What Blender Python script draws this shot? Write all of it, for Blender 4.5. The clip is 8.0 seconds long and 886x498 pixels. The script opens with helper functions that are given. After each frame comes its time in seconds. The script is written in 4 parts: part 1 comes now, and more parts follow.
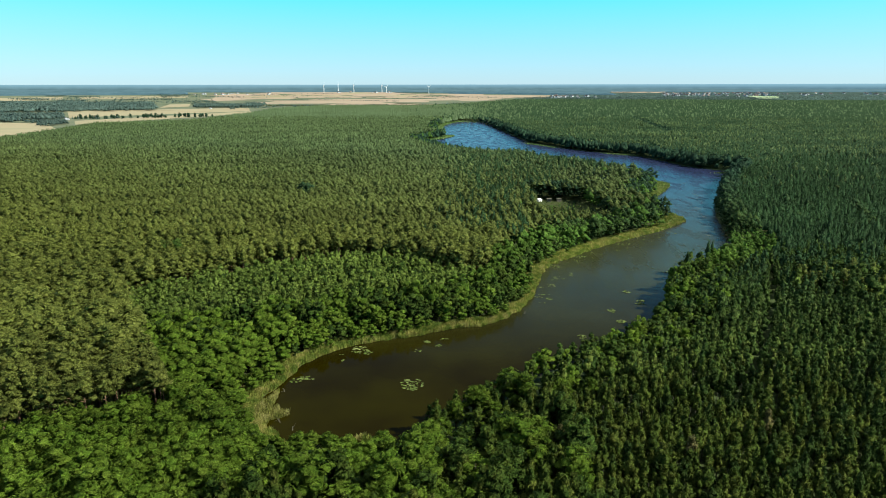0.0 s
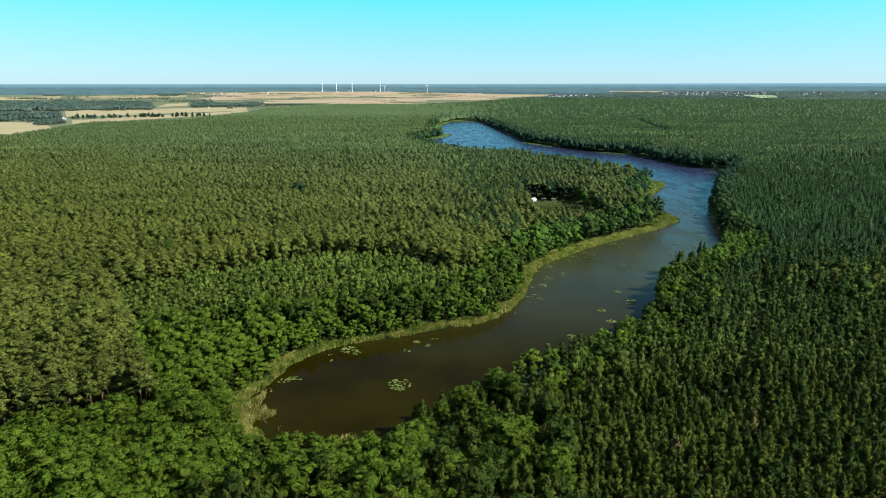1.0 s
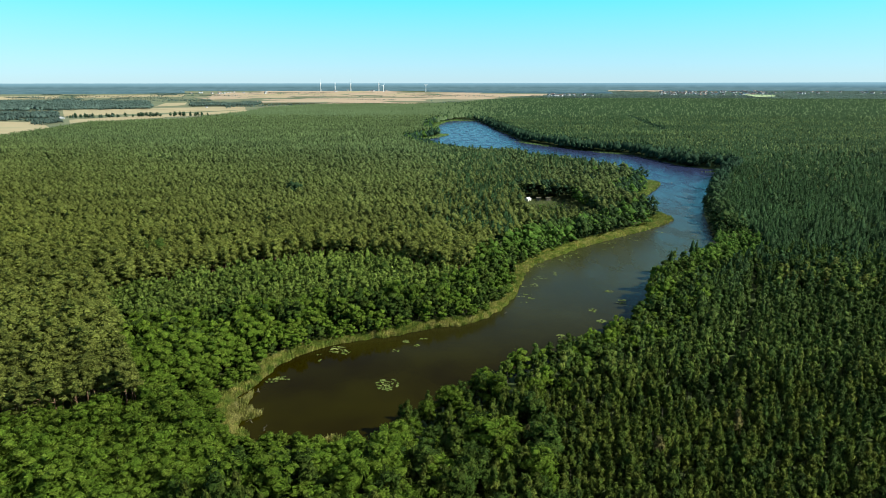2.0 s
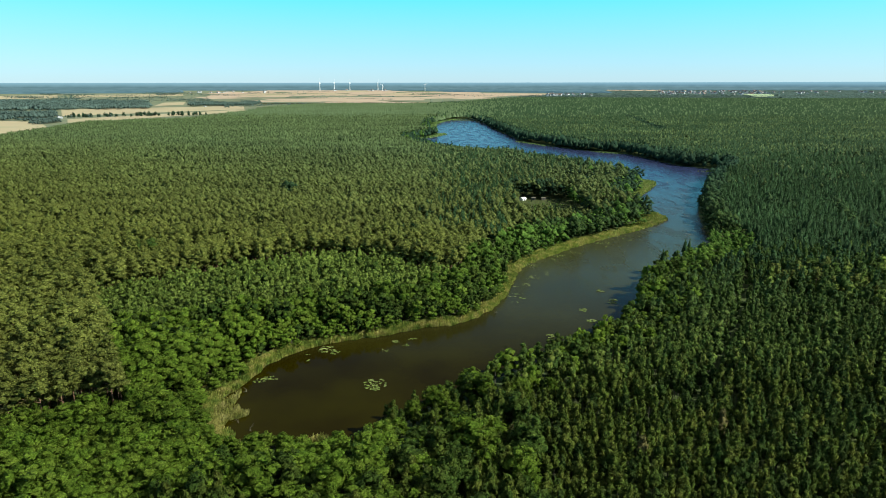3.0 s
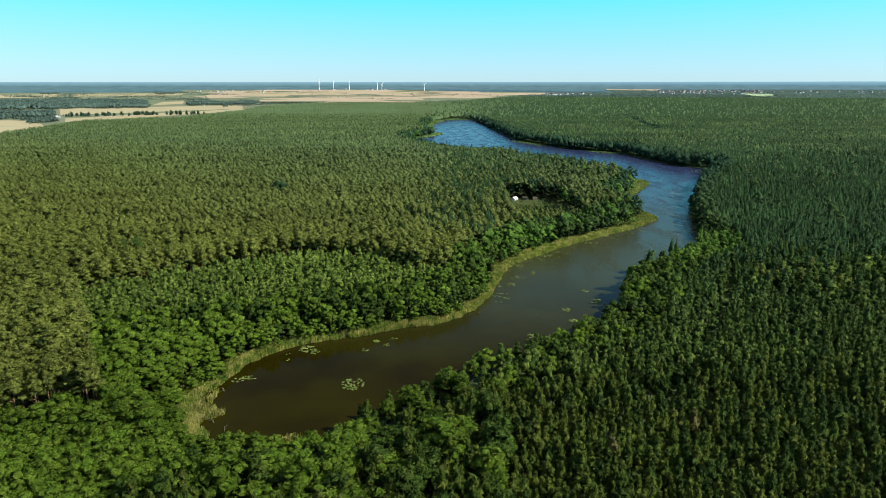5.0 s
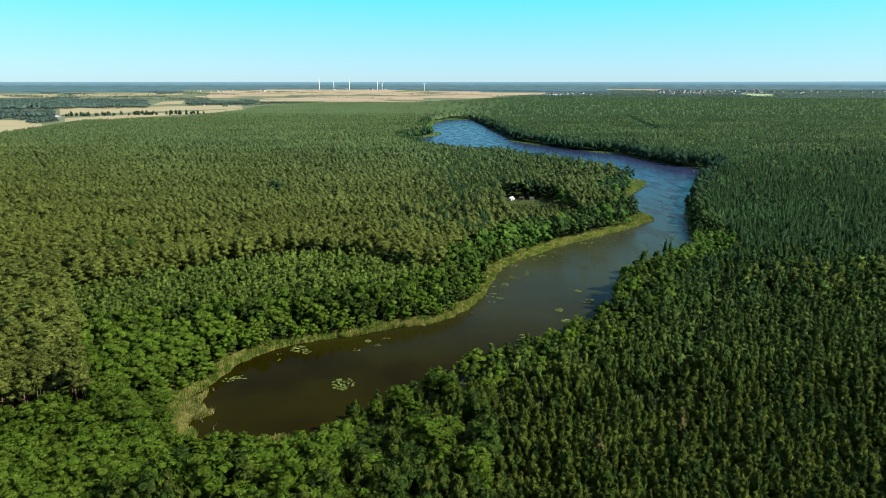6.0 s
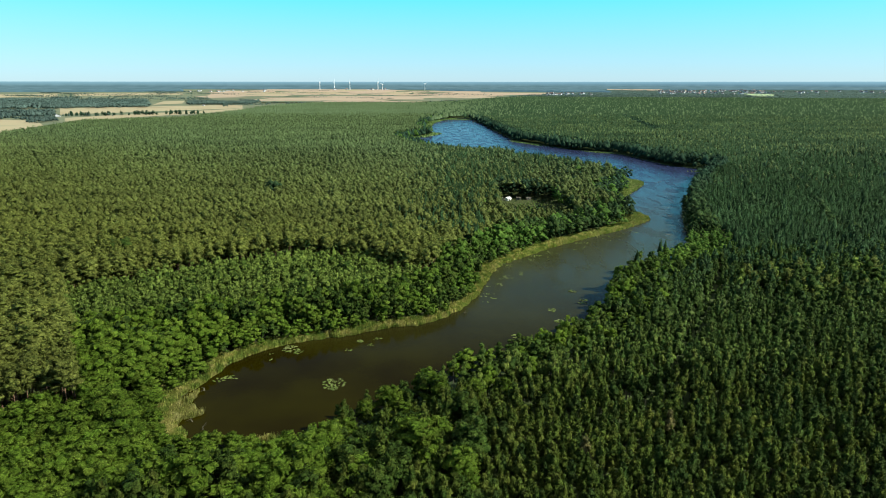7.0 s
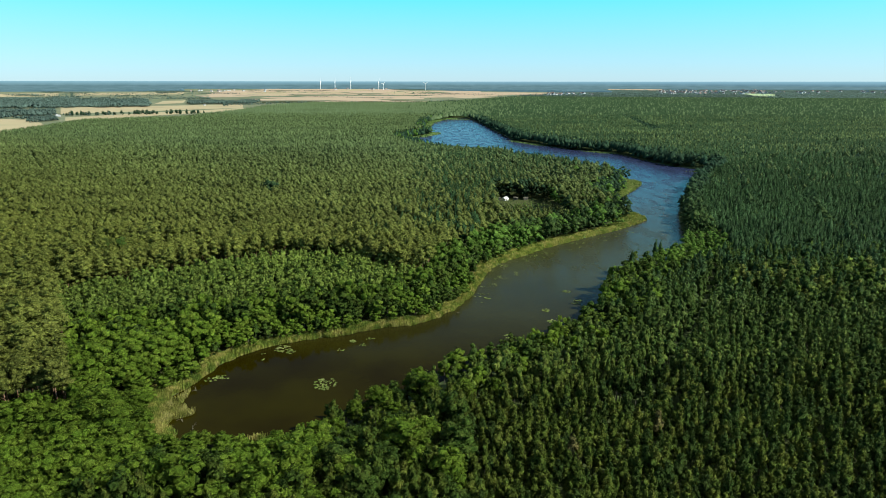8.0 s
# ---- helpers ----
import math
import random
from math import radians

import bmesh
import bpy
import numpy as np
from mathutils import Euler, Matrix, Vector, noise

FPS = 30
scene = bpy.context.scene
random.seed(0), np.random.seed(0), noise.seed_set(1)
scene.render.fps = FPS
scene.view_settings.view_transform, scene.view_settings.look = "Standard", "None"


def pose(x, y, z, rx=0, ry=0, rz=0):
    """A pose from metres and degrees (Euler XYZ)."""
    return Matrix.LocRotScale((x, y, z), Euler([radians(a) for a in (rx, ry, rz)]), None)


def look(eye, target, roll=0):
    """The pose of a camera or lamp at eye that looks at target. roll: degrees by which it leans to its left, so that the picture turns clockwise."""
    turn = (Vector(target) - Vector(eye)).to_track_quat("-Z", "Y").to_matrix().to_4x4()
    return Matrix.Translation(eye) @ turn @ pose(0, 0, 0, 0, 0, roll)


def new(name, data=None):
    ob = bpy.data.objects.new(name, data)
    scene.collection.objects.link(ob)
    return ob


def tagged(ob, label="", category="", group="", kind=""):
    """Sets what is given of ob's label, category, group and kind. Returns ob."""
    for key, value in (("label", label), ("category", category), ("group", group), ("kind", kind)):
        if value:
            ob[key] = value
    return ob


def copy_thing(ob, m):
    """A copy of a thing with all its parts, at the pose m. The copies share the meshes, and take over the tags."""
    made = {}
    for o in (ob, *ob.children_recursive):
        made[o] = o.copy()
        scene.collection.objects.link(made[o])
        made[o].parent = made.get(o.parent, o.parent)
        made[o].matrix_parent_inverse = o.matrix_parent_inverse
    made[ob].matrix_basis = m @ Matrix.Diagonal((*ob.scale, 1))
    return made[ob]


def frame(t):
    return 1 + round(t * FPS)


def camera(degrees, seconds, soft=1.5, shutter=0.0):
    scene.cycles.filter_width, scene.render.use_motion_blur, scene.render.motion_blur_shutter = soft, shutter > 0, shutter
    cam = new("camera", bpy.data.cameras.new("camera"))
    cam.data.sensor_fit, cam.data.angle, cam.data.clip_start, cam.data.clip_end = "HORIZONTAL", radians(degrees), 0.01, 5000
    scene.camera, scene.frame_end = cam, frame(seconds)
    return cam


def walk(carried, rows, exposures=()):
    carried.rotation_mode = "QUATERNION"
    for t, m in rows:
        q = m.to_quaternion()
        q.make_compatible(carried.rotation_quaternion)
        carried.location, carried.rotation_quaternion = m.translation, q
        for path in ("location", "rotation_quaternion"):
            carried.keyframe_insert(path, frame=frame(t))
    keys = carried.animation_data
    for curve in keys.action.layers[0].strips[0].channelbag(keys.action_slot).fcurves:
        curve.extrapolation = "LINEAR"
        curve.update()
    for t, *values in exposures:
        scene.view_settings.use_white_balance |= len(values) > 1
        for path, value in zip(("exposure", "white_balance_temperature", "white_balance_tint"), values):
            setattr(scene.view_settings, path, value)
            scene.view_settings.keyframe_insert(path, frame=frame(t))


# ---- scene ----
cam = camera(70, 8.0, soft=0.8)
PATH = [
    (0, (-14.662, -0.502, 104.398), (-15.062, 99.497, 78.524), -0.00),
    (0.5, (-12.663, -0.362, 104.516), (-12.973, 99.638, 78.585), -0.00),
    (1, (-10.590, -0.256, 104.619), (-10.825, 99.744, 78.629), -0.00),
    (1.5, (-8.468, -0.182, 104.709), (-8.645, 99.818, 78.663), -0.00),
    (3, (-2.043, -0.118, 104.924), (-2.132, 99.882, 78.735), 0.00),
    (3.5, (0.060, -0.140, 104.984), (-0.026, 99.860, 78.761), 0.01),
    (4, (2.124, -0.177, 105.043), (2.027, 99.823, 78.792), 0.02),
    (4.5, (4.142, -0.228, 105.103), (4.022, 99.772, 78.830), 0.03),
    (6, (9.895, -0.426, 105.308), (9.642, 99.573, 78.996), 0.06),
    (6.5, (11.724, -0.498, 105.392), (11.406, 99.501, 79.070), 0.07),
    (7, (13.521, -0.568, 105.489), (13.130, 99.431, 79.154), 0.09),
    (7.5, (15.302, -0.632, 105.600), (14.828, 99.367, 79.245), 0.11),
    (8, (17.082, -0.688, 105.727), (16.518, 99.311, 79.344), 0.13),
]
walk(cam, [(t, look(eye, target, roll)) for t, eye, target, roll in PATH])

# ---- sun, sky, exposure ----
SUN_AZ, SUN_EL = radians(102), radians(38)     # azimuth clockwise from +y
scene.view_settings.exposure = 1.05
world = bpy.data.worlds.new("sky")
scene.world = world
world.use_nodes = True
wn, wl = world.node_tree.nodes, world.node_tree.links
sky = wn.new("ShaderNodeTexSky")
sky.sky_type, sky.sun_disc = "NISHITA", False
sky.sun_elevation, sky.sun_rotation = SUN_EL, SUN_AZ
sky.air_density, sky.dust_density, sky.ozone_density = 1.0, 0.3, 3.0
# the clear low sky: pale at the horizon, strong cyan blue above it
axis = wn.new("ShaderNodeSeparateXYZ")
wl.new(wn.new("ShaderNodeTexCoord").outputs["Generated"], axis.inputs[0])
tint = wn.new("ShaderNodeValToRGB")
SKY_STOPS = ((0.0, (0.29, 0.42, 0.52)), (0.05, (0.18, 0.44, 0.60)), (0.13, (0.02, 0.51, 0.66)), (0.24, (0.05, 0.18, 0.34)), (0.45, (0.04, 0.085, 0.16)), (0.7, (0.20, 0.235, 0.25)), (1.0, (0.39, 0.42, 0.40)))
while len(tint.color_ramp.elements) < len(SKY_STOPS):
    tint.color_ramp.elements.new(0.5)
for stop, (p, c) in zip(tint.color_ramp.elements, SKY_STOPS):
    stop.position, stop.color = p, (*c, 1)
wl.new(axis.outputs[2], tint.inputs[0])
both = wn.new("ShaderNodeVectorMath")
both.operation = "MULTIPLY_ADD"
both.inputs[1].default_value = (6.45, 6.45, 6.45)
wl.new(tint.outputs[0], both.inputs[0])
clear = wn.new("ShaderNodeVectorMath")
clear.operation = "MULTIPLY"
clear.inputs[1].default_value = (0.17, 0.24, 0.25)
wl.new(sky.outputs[0], clear.inputs[0])
wl.new(clear.outputs[0], both.inputs[2])
wl.new(both.outputs[0], wn["Background"].inputs[0])
wn["Background"].inputs[1].default_value = 0.1
sun = new("sun", bpy.data.lights.new("sun", "SUN"))
sun.data.energy, sun.data.angle, sun.data.color = 4.25, radians(0.6), (0.912, 0.93, 0.81)
toward = Vector((math.sin(SUN_AZ) * math.cos(SUN_EL), math.cos(SUN_AZ) * math.cos(SUN_EL), math.sin(SUN_EL)))
sun.matrix_world = look(toward * 400, (0, 0, 0))


# ---- materials ----
class Nodes:
    """A material and short ways to add nodes to it."""

    def __init__(self, name):
        self.m = bpy.data.materials.new(name)
        self.m.use_nodes = True
        self.t = self.m.node_tree
        self.b = self.t.nodes["Principled BSDF"]
        self.pos = self.t.nodes.new("ShaderNodeNewGeometry")

    def add(self, kind, **values):
        n = self.t.nodes.new(kind)
        for k, v in values.items():
            n.inputs[k].default_value = v
        return n

    def link(self, a, b):
        self.t.links.new(a, b)

    def noise(self, scale, detail=3.0, where=None, rough=0.55):
        n = self.add("ShaderNodeTexNoise", Scale=scale, Detail=detail, Roughness=rough)
        self.link(where or self.pos.outputs["Position"], n.inputs["Vector"])
        return n.outputs["Fac"]

    def ramp(self, fac, *stops):
        n = self.add("ShaderNodeValToRGB")
        e = n.color_ramp.elements
        while len(e) < len(stops):
            e.new(0.5)
        for el, (p, c) in zip(e, stops):
            el.position, el.color = p, (*c, 1)
        self.link(fac, n.inputs[0])
        return n.outputs[0]

    def stretch(self, fac, low, high):
        """fac, spread so that low to high becomes 0 to 1."""
        r = self.add("ShaderNodeMapRange", **{"From Min": low, "From Max": high})
        self.link(fac, r.inputs[0])
        return r.outputs[0]

    def mix(self, fac, a, b, how="MIX"):
        n = self.t.nodes.new("ShaderNodeMix")
        n.data_type, n.blend_type = "RGBA", how
        for v, i in ((fac, 0), (a, 6), (b, 7)):
            if isinstance(v, (int, float)):
                n.inputs[i].default_value = v
            elif isinstance(v, tuple):
                n.inputs[i].default_value = (*v, 1)
            else:
                self.link(v, n.inputs[i])
        return n.outputs[2]

    def value(self, colour, fac, low, high):
        """colour times a factor that runs from low to high with fac."""
        r = self.add("ShaderNodeMapRange", **{"To Min": low, "To Max": high})
        self.link(fac, r.inputs[0])
        n = self.t.nodes.new("ShaderNodeVectorMath")
        n.operation = "SCALE"
        self.link(colour, n.inputs[0])
        self.link(r.outputs[0], n.inputs["Scale"])
        return n.outputs[0]

    def done(self, colour, rough=0.8, specular=0.3, bump=None, height=0.1):
        if isinstance(colour, tuple):
            self.b.inputs["Base Color"].default_value = (*colour, 1)
        else:
            self.link(colour, self.b.inputs["Base Color"])
        self.b.inputs["Roughness"].default_value = rough
        self.b.inputs["Specular IOR Level"].default_value = specular
        if bump:
            n = self.add("ShaderNodeBump", Strength=1.0, Distance=height)
            self.link(bump, n.inputs["Height"])
            self.link(n.outputs[0], self.b.inputs["Normal"])
        return self.m


def foliage(name, dark, mid, light, through_light=0.3, beyond=None, start=300.0, stop=1400.0, across=0.0, calm=0.0):
    """Leaves: hue by stand, by tree and by leaf spray, with light coming through them. beyond: hues further off, with
    distance haze put into the colour. calm: how far differences of tone are flattened, as haze would flatten them."""
    n = Nodes(name)
    rows = n.add("ShaderNodeMapping", Rotation=(0, 0, 0.12), Scale=(0.0055, 0.017, 0.0))
    n.link(n.pos.outputs["Position"], rows.inputs[0])
    stand = n.stretch(n.noise(1.0, 3.0, rows.outputs[0]), 0.25, 0.75)
    tree = n.stretch(n.noise(0.24, 1.0), 0.3, 0.7)
    col = n.ramp(tree, (0.1, dark), (0.5, mid), (0.9, light))
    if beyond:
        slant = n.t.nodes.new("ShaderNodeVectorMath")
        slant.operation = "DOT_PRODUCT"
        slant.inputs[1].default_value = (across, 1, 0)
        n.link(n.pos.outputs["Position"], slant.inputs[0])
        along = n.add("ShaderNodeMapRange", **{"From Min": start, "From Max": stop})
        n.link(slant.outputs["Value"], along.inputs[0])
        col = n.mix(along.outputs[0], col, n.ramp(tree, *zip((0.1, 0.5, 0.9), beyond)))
    col = n.value(col, stand, 0.75, 1.25)
    info = n.add("ShaderNodeObjectInfo")
    col = n.value(col, info.outputs["Random"], 0.82, 1.18)
    col = n.value(col, n.pos.outputs["Random Per Island"], 0.72 + 0.22 * calm, 1.3 - 0.2 * calm)
    fine = n.stretch(n.noise(1.8, 4.0, rough=0.75), 0.38, 0.62)
    col = n.value(col, fine, 0.54 + 0.3 * calm, 1.32 - 0.2 * calm)
    n.done(col, 0.72, 0.06, fine, 0.17)
    tr = n.add("ShaderNodeBsdfTranslucent")
    n.link(col, tr.inputs[0])
    mixed = n.add("ShaderNodeMixShader", Fac=through_light)
    n.link(n.b.outputs[0], mixed.inputs[1])
    n.link(tr.outputs[0], mixed.inputs[2])
    n.link(mixed.outputs[0], n.t.nodes["Material Output"].inputs[0])
    return n.m


def plain(name, a, b, scale=1.0, rough=0.8, bump=0.0):
    n = Nodes(name)
    fac = n.noise(scale, 5.0)
    return n.done(n.ramp(fac, (0.3, a), (0.7, b)), rough, 0.3, fac if bump else None, bump)


# the beyond hues carry haze into the leaf colour with growing distance
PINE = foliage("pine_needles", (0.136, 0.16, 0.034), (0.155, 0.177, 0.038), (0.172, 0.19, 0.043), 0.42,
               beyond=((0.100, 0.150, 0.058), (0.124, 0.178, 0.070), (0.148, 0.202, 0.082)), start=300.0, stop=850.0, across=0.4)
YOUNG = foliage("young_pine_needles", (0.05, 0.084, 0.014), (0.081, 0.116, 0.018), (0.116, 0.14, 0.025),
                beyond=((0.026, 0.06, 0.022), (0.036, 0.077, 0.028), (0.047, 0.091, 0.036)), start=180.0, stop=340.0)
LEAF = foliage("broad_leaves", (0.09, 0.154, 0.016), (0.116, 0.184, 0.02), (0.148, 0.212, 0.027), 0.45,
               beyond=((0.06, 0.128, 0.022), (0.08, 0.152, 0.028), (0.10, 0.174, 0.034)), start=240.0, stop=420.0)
# grey-blue leaves for far woods: distance haze put into the base colour
HAZY_LEAF = foliage("hazy_leaves", (0.09, 0.145, 0.125), (0.11, 0.165, 0.14), (0.13, 0.185, 0.155), 0.5)
# dark leaves; their darkness also stands in for shade on the bank trees
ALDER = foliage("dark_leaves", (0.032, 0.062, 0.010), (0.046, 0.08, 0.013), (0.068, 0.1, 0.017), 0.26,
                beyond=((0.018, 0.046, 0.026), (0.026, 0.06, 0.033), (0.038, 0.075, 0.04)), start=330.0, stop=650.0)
# darker copy of the young needles, with shade put into the colour
SHADED_PINE = foliage("shaded_pine_needles", (0.03, 0.058, 0.012), (0.042, 0.074, 0.015), (0.058, 0.09, 0.02))
SAPLING = foliage("sapling_leaves", (0.122, 0.18, 0.033), (0.155, 0.22, 0.042), (0.188, 0.25, 0.052), 0.4)
# flatter, bluer copies of both needles imitate haze over the far canopy
HAZY_PINE = foliage("hazy_pine_needles", (0.104, 0.15, 0.07), (0.118, 0.17, 0.08), (0.132, 0.188, 0.09), 0.42, calm=1.0)
HAZY_YOUNG = foliage("hazy_young_needles", (0.034, 0.07, 0.03), (0.042, 0.083, 0.036), (0.05, 0.094, 0.042), calm=1.0)
YELLOW = foliage("yellowed_leaves", (0.16, 0.15, 0.02), (0.24, 0.20, 0.025), (0.30, 0.24, 0.04))
RUST = foliage("rusty_needles", (0.085, 0.09, 0.03), (0.12, 0.112, 0.04), (0.155, 0.135, 0.05))
BARK = plain("bark", (0.11, 0.066, 0.042), (0.25, 0.14, 0.085), 1.5, 0.9, 0.05)
DARK_BARK = plain("grey_bark", (0.045, 0.042, 0.03), (0.10, 0.09, 0.068), 1.5, 0.9, 0.05)
MARSH = plain("marsh_grass", (0.13, 0.19, 0.055), (0.20, 0.265, 0.09), 0.12, 0.9, 0.3)
REED = foliage("reed_blades", (0.125, 0.18, 0.032), (0.225, 0.255, 0.052), (0.37, 0.335, 0.105), 0.34,
               beyond=((0.11, 0.185, 0.05), (0.15, 0.225, 0.07), (0.19, 0.26, 0.095)), start=400.0, stop=900.0)
PALE_REED = foliage("bleached_reed_blades", (0.22, 0.235, 0.055), (0.31, 0.30, 0.085), (0.43, 0.395, 0.145), 0.34)
PAD = foliage("lily_leaves", (0.095, 0.135, 0.03), (0.14, 0.175, 0.048), (0.21, 0.235, 0.09), 0.05)
PALE_WALL = plain("grey_plaster", (0.42, 0.43, 0.44), (0.52, 0.53, 0.54), 0.6)
WHITE = plain("white_plaster", (0.72, 0.71, 0.68), (0.82, 0.81, 0.79), 0.6)
STEEL = plain("white_coating", (0.74, 0.75, 0.76), (0.82, 0.82, 0.82), 0.2, 0.45)
ROOF = plain("roof_tiles", (0.17, 0.12, 0.10), (0.24, 0.17, 0.14), 0.8)
SLATE = plain("dark_roofing", (0.05, 0.05, 0.055), (0.09, 0.09, 0.09), 0.8)
DEADWOOD = plain("dead_wood", (0.08, 0.07, 0.052), (0.19, 0.17, 0.135), 2.0, 0.9, 0.03)


def ground_material():
    n = Nodes("forest_floor")
    grain = n.noise(0.5, 6.0)
    col = n.ramp(grain, (0.3, (0.03, 0.042, 0.012)), (0.55, (0.05, 0.06, 0.02)), (0.8, (0.075, 0.075, 0.03)))
    wide = n.noise(0.004, 4.0)
    col = n.mix(n.ramp(wide, (0.45, (0, 0, 0)), (0.6, (1, 1, 1))), col, (0.06, 0.085, 0.03))
    return n.done(col, 0.95, 0.1, grain, 0.3)


def water_material():
    """Peaty water: darkest in the sheltered end, a little silty in the open lake, blue further out, where reflected sky
    is put into the colour, roughened by wind in streaks.
    """
    n = Nodes("lake_water")
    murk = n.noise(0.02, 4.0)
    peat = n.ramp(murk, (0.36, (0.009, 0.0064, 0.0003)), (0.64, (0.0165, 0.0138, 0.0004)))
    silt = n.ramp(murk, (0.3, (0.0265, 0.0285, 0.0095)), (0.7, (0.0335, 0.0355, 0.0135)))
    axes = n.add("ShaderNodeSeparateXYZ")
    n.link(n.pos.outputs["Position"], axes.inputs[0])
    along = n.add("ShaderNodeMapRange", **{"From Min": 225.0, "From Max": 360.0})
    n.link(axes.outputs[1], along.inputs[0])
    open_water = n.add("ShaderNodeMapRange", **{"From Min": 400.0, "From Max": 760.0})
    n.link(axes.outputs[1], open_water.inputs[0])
    # bluer base further out: the sky's reflection painted into the water colour
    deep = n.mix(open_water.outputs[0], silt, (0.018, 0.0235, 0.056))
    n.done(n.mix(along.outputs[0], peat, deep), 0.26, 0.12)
    n.b.inputs["IOR"].default_value = 1.33
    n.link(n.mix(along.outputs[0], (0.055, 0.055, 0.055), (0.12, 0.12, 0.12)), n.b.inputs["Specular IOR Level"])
    # the mirrored sky is tinted brown near, violet-blue further out
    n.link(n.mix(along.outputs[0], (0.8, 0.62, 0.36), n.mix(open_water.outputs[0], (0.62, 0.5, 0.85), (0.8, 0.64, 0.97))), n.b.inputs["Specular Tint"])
    streak = n.add("ShaderNodeMapping", Rotation=(0, 0, 0.5), Scale=(0.085, 0.03, 1.0))
    n.link(n.pos.outputs["Position"], streak.inputs[0])
    wind = n.noise(1.0, 4.0, streak.outputs[0])
    gust = n.add("ShaderNodeMapRange", **{"From Min": 0.42, "From Max": 0.62, "To Min": 0.2, "To Max": 0.31})
    n.link(wind, gust.inputs[0])
    calm = n.mix(along.outputs[0], (0.05, 0.05, 0.05), gust.outputs[0])
    n.link(calm, n.b.inputs["Roughness"])
    h = n.mix(0.5, n.noise(1.4, 3.0), n.noise(0.35, 2.0))
    h = n.mix(1.0, h, n.ramp(wind, (0.42, (0.62, 0.62, 0.62)), (0.62, (1, 1, 1))), "MULTIPLY")
    bump = n.add("ShaderNodeBump", Strength=1.0, Distance=0.22)
    h = n.mix(1.0, h, n.mix(along.outputs[0], (0.1, 0.1, 0.1), n.mix(open_water.outputs[0], (1.0, 1.0, 1.0), (0.22, 0.22, 0.22))), "MULTIPLY")
    n.link(h, bump.inputs["Height"])
    n.link(bump.outputs[0], n.b.inputs["Normal"])
    return n.m


def field_material(name, a, b, c):
    n = Nodes(name)
    mp = n.add("ShaderNodeMapping", Scale=(0.004, 0.02, 1.0))
    n.link(n.pos.outputs["Position"], mp.inputs[0])
    wide = n.noise(1.0, 4.0, mp.outputs[0])
    col = n.ramp(wide, (0.3, a), (0.5, b), (0.7, c))
    return n.done(col, 0.95, 0.1)


GROUND, WATER = ground_material(), water_material()
STUBBLE = field_material("stubble", (0.27, 0.20, 0.14), (0.38, 0.28, 0.20), (0.33, 0.27, 0.18))
STRAW = field_material("ripe_grain", (0.27, 0.22, 0.13), (0.35, 0.285, 0.175), (0.28, 0.255, 0.15))
MEADOW = field_material("meadow", (0.10, 0.125, 0.07), (0.135, 0.15, 0.09), (0.17, 0.17, 0.11))
GREEN_FIELD = field_material("green_crop", (0.24, 0.31, 0.17), (0.29, 0.36, 0.20), (0.33, 0.39, 0.23))
# blue glow, paler towards the top: distance haze painted into the farthest woods
HAZY_WOODS = field_material("haze_glow_woods", (0.014, 0.026, 0.022), (0.02, 0.032, 0.028), (0.026, 0.038, 0.032))
haze_shader = HAZY_WOODS.node_tree.nodes["Principled BSDF"]
haze_shader.inputs["Emission Strength"].default_value = 0.42
blotch = HAZY_WOODS.node_tree.nodes.new("ShaderNodeTexNoise")
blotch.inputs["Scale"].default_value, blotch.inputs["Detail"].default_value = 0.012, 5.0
hue = HAZY_WOODS.node_tree.nodes.new("ShaderNodeValToRGB")
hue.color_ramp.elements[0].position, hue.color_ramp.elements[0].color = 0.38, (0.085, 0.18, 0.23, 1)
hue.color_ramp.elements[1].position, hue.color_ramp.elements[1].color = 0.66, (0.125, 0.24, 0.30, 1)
where = HAZY_WOODS.node_tree.nodes.new("ShaderNodeNewGeometry")
rise = HAZY_WOODS.node_tree.nodes.new("ShaderNodeSeparateXYZ")
paler = HAZY_WOODS.node_tree.nodes.new("ShaderNodeMapRange")
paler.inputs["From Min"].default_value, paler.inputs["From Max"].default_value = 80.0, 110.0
hazy = HAZY_WOODS.node_tree.nodes.new("ShaderNodeMix")
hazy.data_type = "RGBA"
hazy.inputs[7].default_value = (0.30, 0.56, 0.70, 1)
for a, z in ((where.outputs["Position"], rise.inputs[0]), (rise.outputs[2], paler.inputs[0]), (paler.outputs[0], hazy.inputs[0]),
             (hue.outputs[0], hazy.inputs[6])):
    HAZY_WOODS.node_tree.links.new(a, z)
for a, z in ((where.outputs["Position"], blotch.inputs["Vector"]), (blotch.outputs["Fac"], hue.inputs[0]), (hazy.outputs[2], haze_shader.inputs["Emission Color"])):
    HAZY_WOODS.node_tree.links.new(a, z)

# ---- lie of the land ----
FLAT, RIM, HIGH = 1800.0, 4780.0, 105.0


def squeeze(x, y):
    """The plan is level and read off the camera's view. Past FLAT metres its places are drawn in and raised, up to a
    rim at
    RIM, so that they look the same from the camera. For places on the plan: the scale k at which they lie in the model."""
    d = np.maximum(np.hypot(x, y), 1e-6)
    r = np.where(d > FLAT, FLAT + (RIM - FLAT) * (1 - np.exp(-(d - FLAT) / (RIM - FLAT))), d)
    return r / d


def lay(x, y, h=0.0):
    k = squeeze(x, y)
    return np.stack([x * k, y * k, HIGH * (1 - k) + h * k], -1)


def spot(u, d, h=0.0):
    """A place d metres out along +y, u metres across for each of them."""
    return lay(np.float64(u * d), np.float64(d), h)


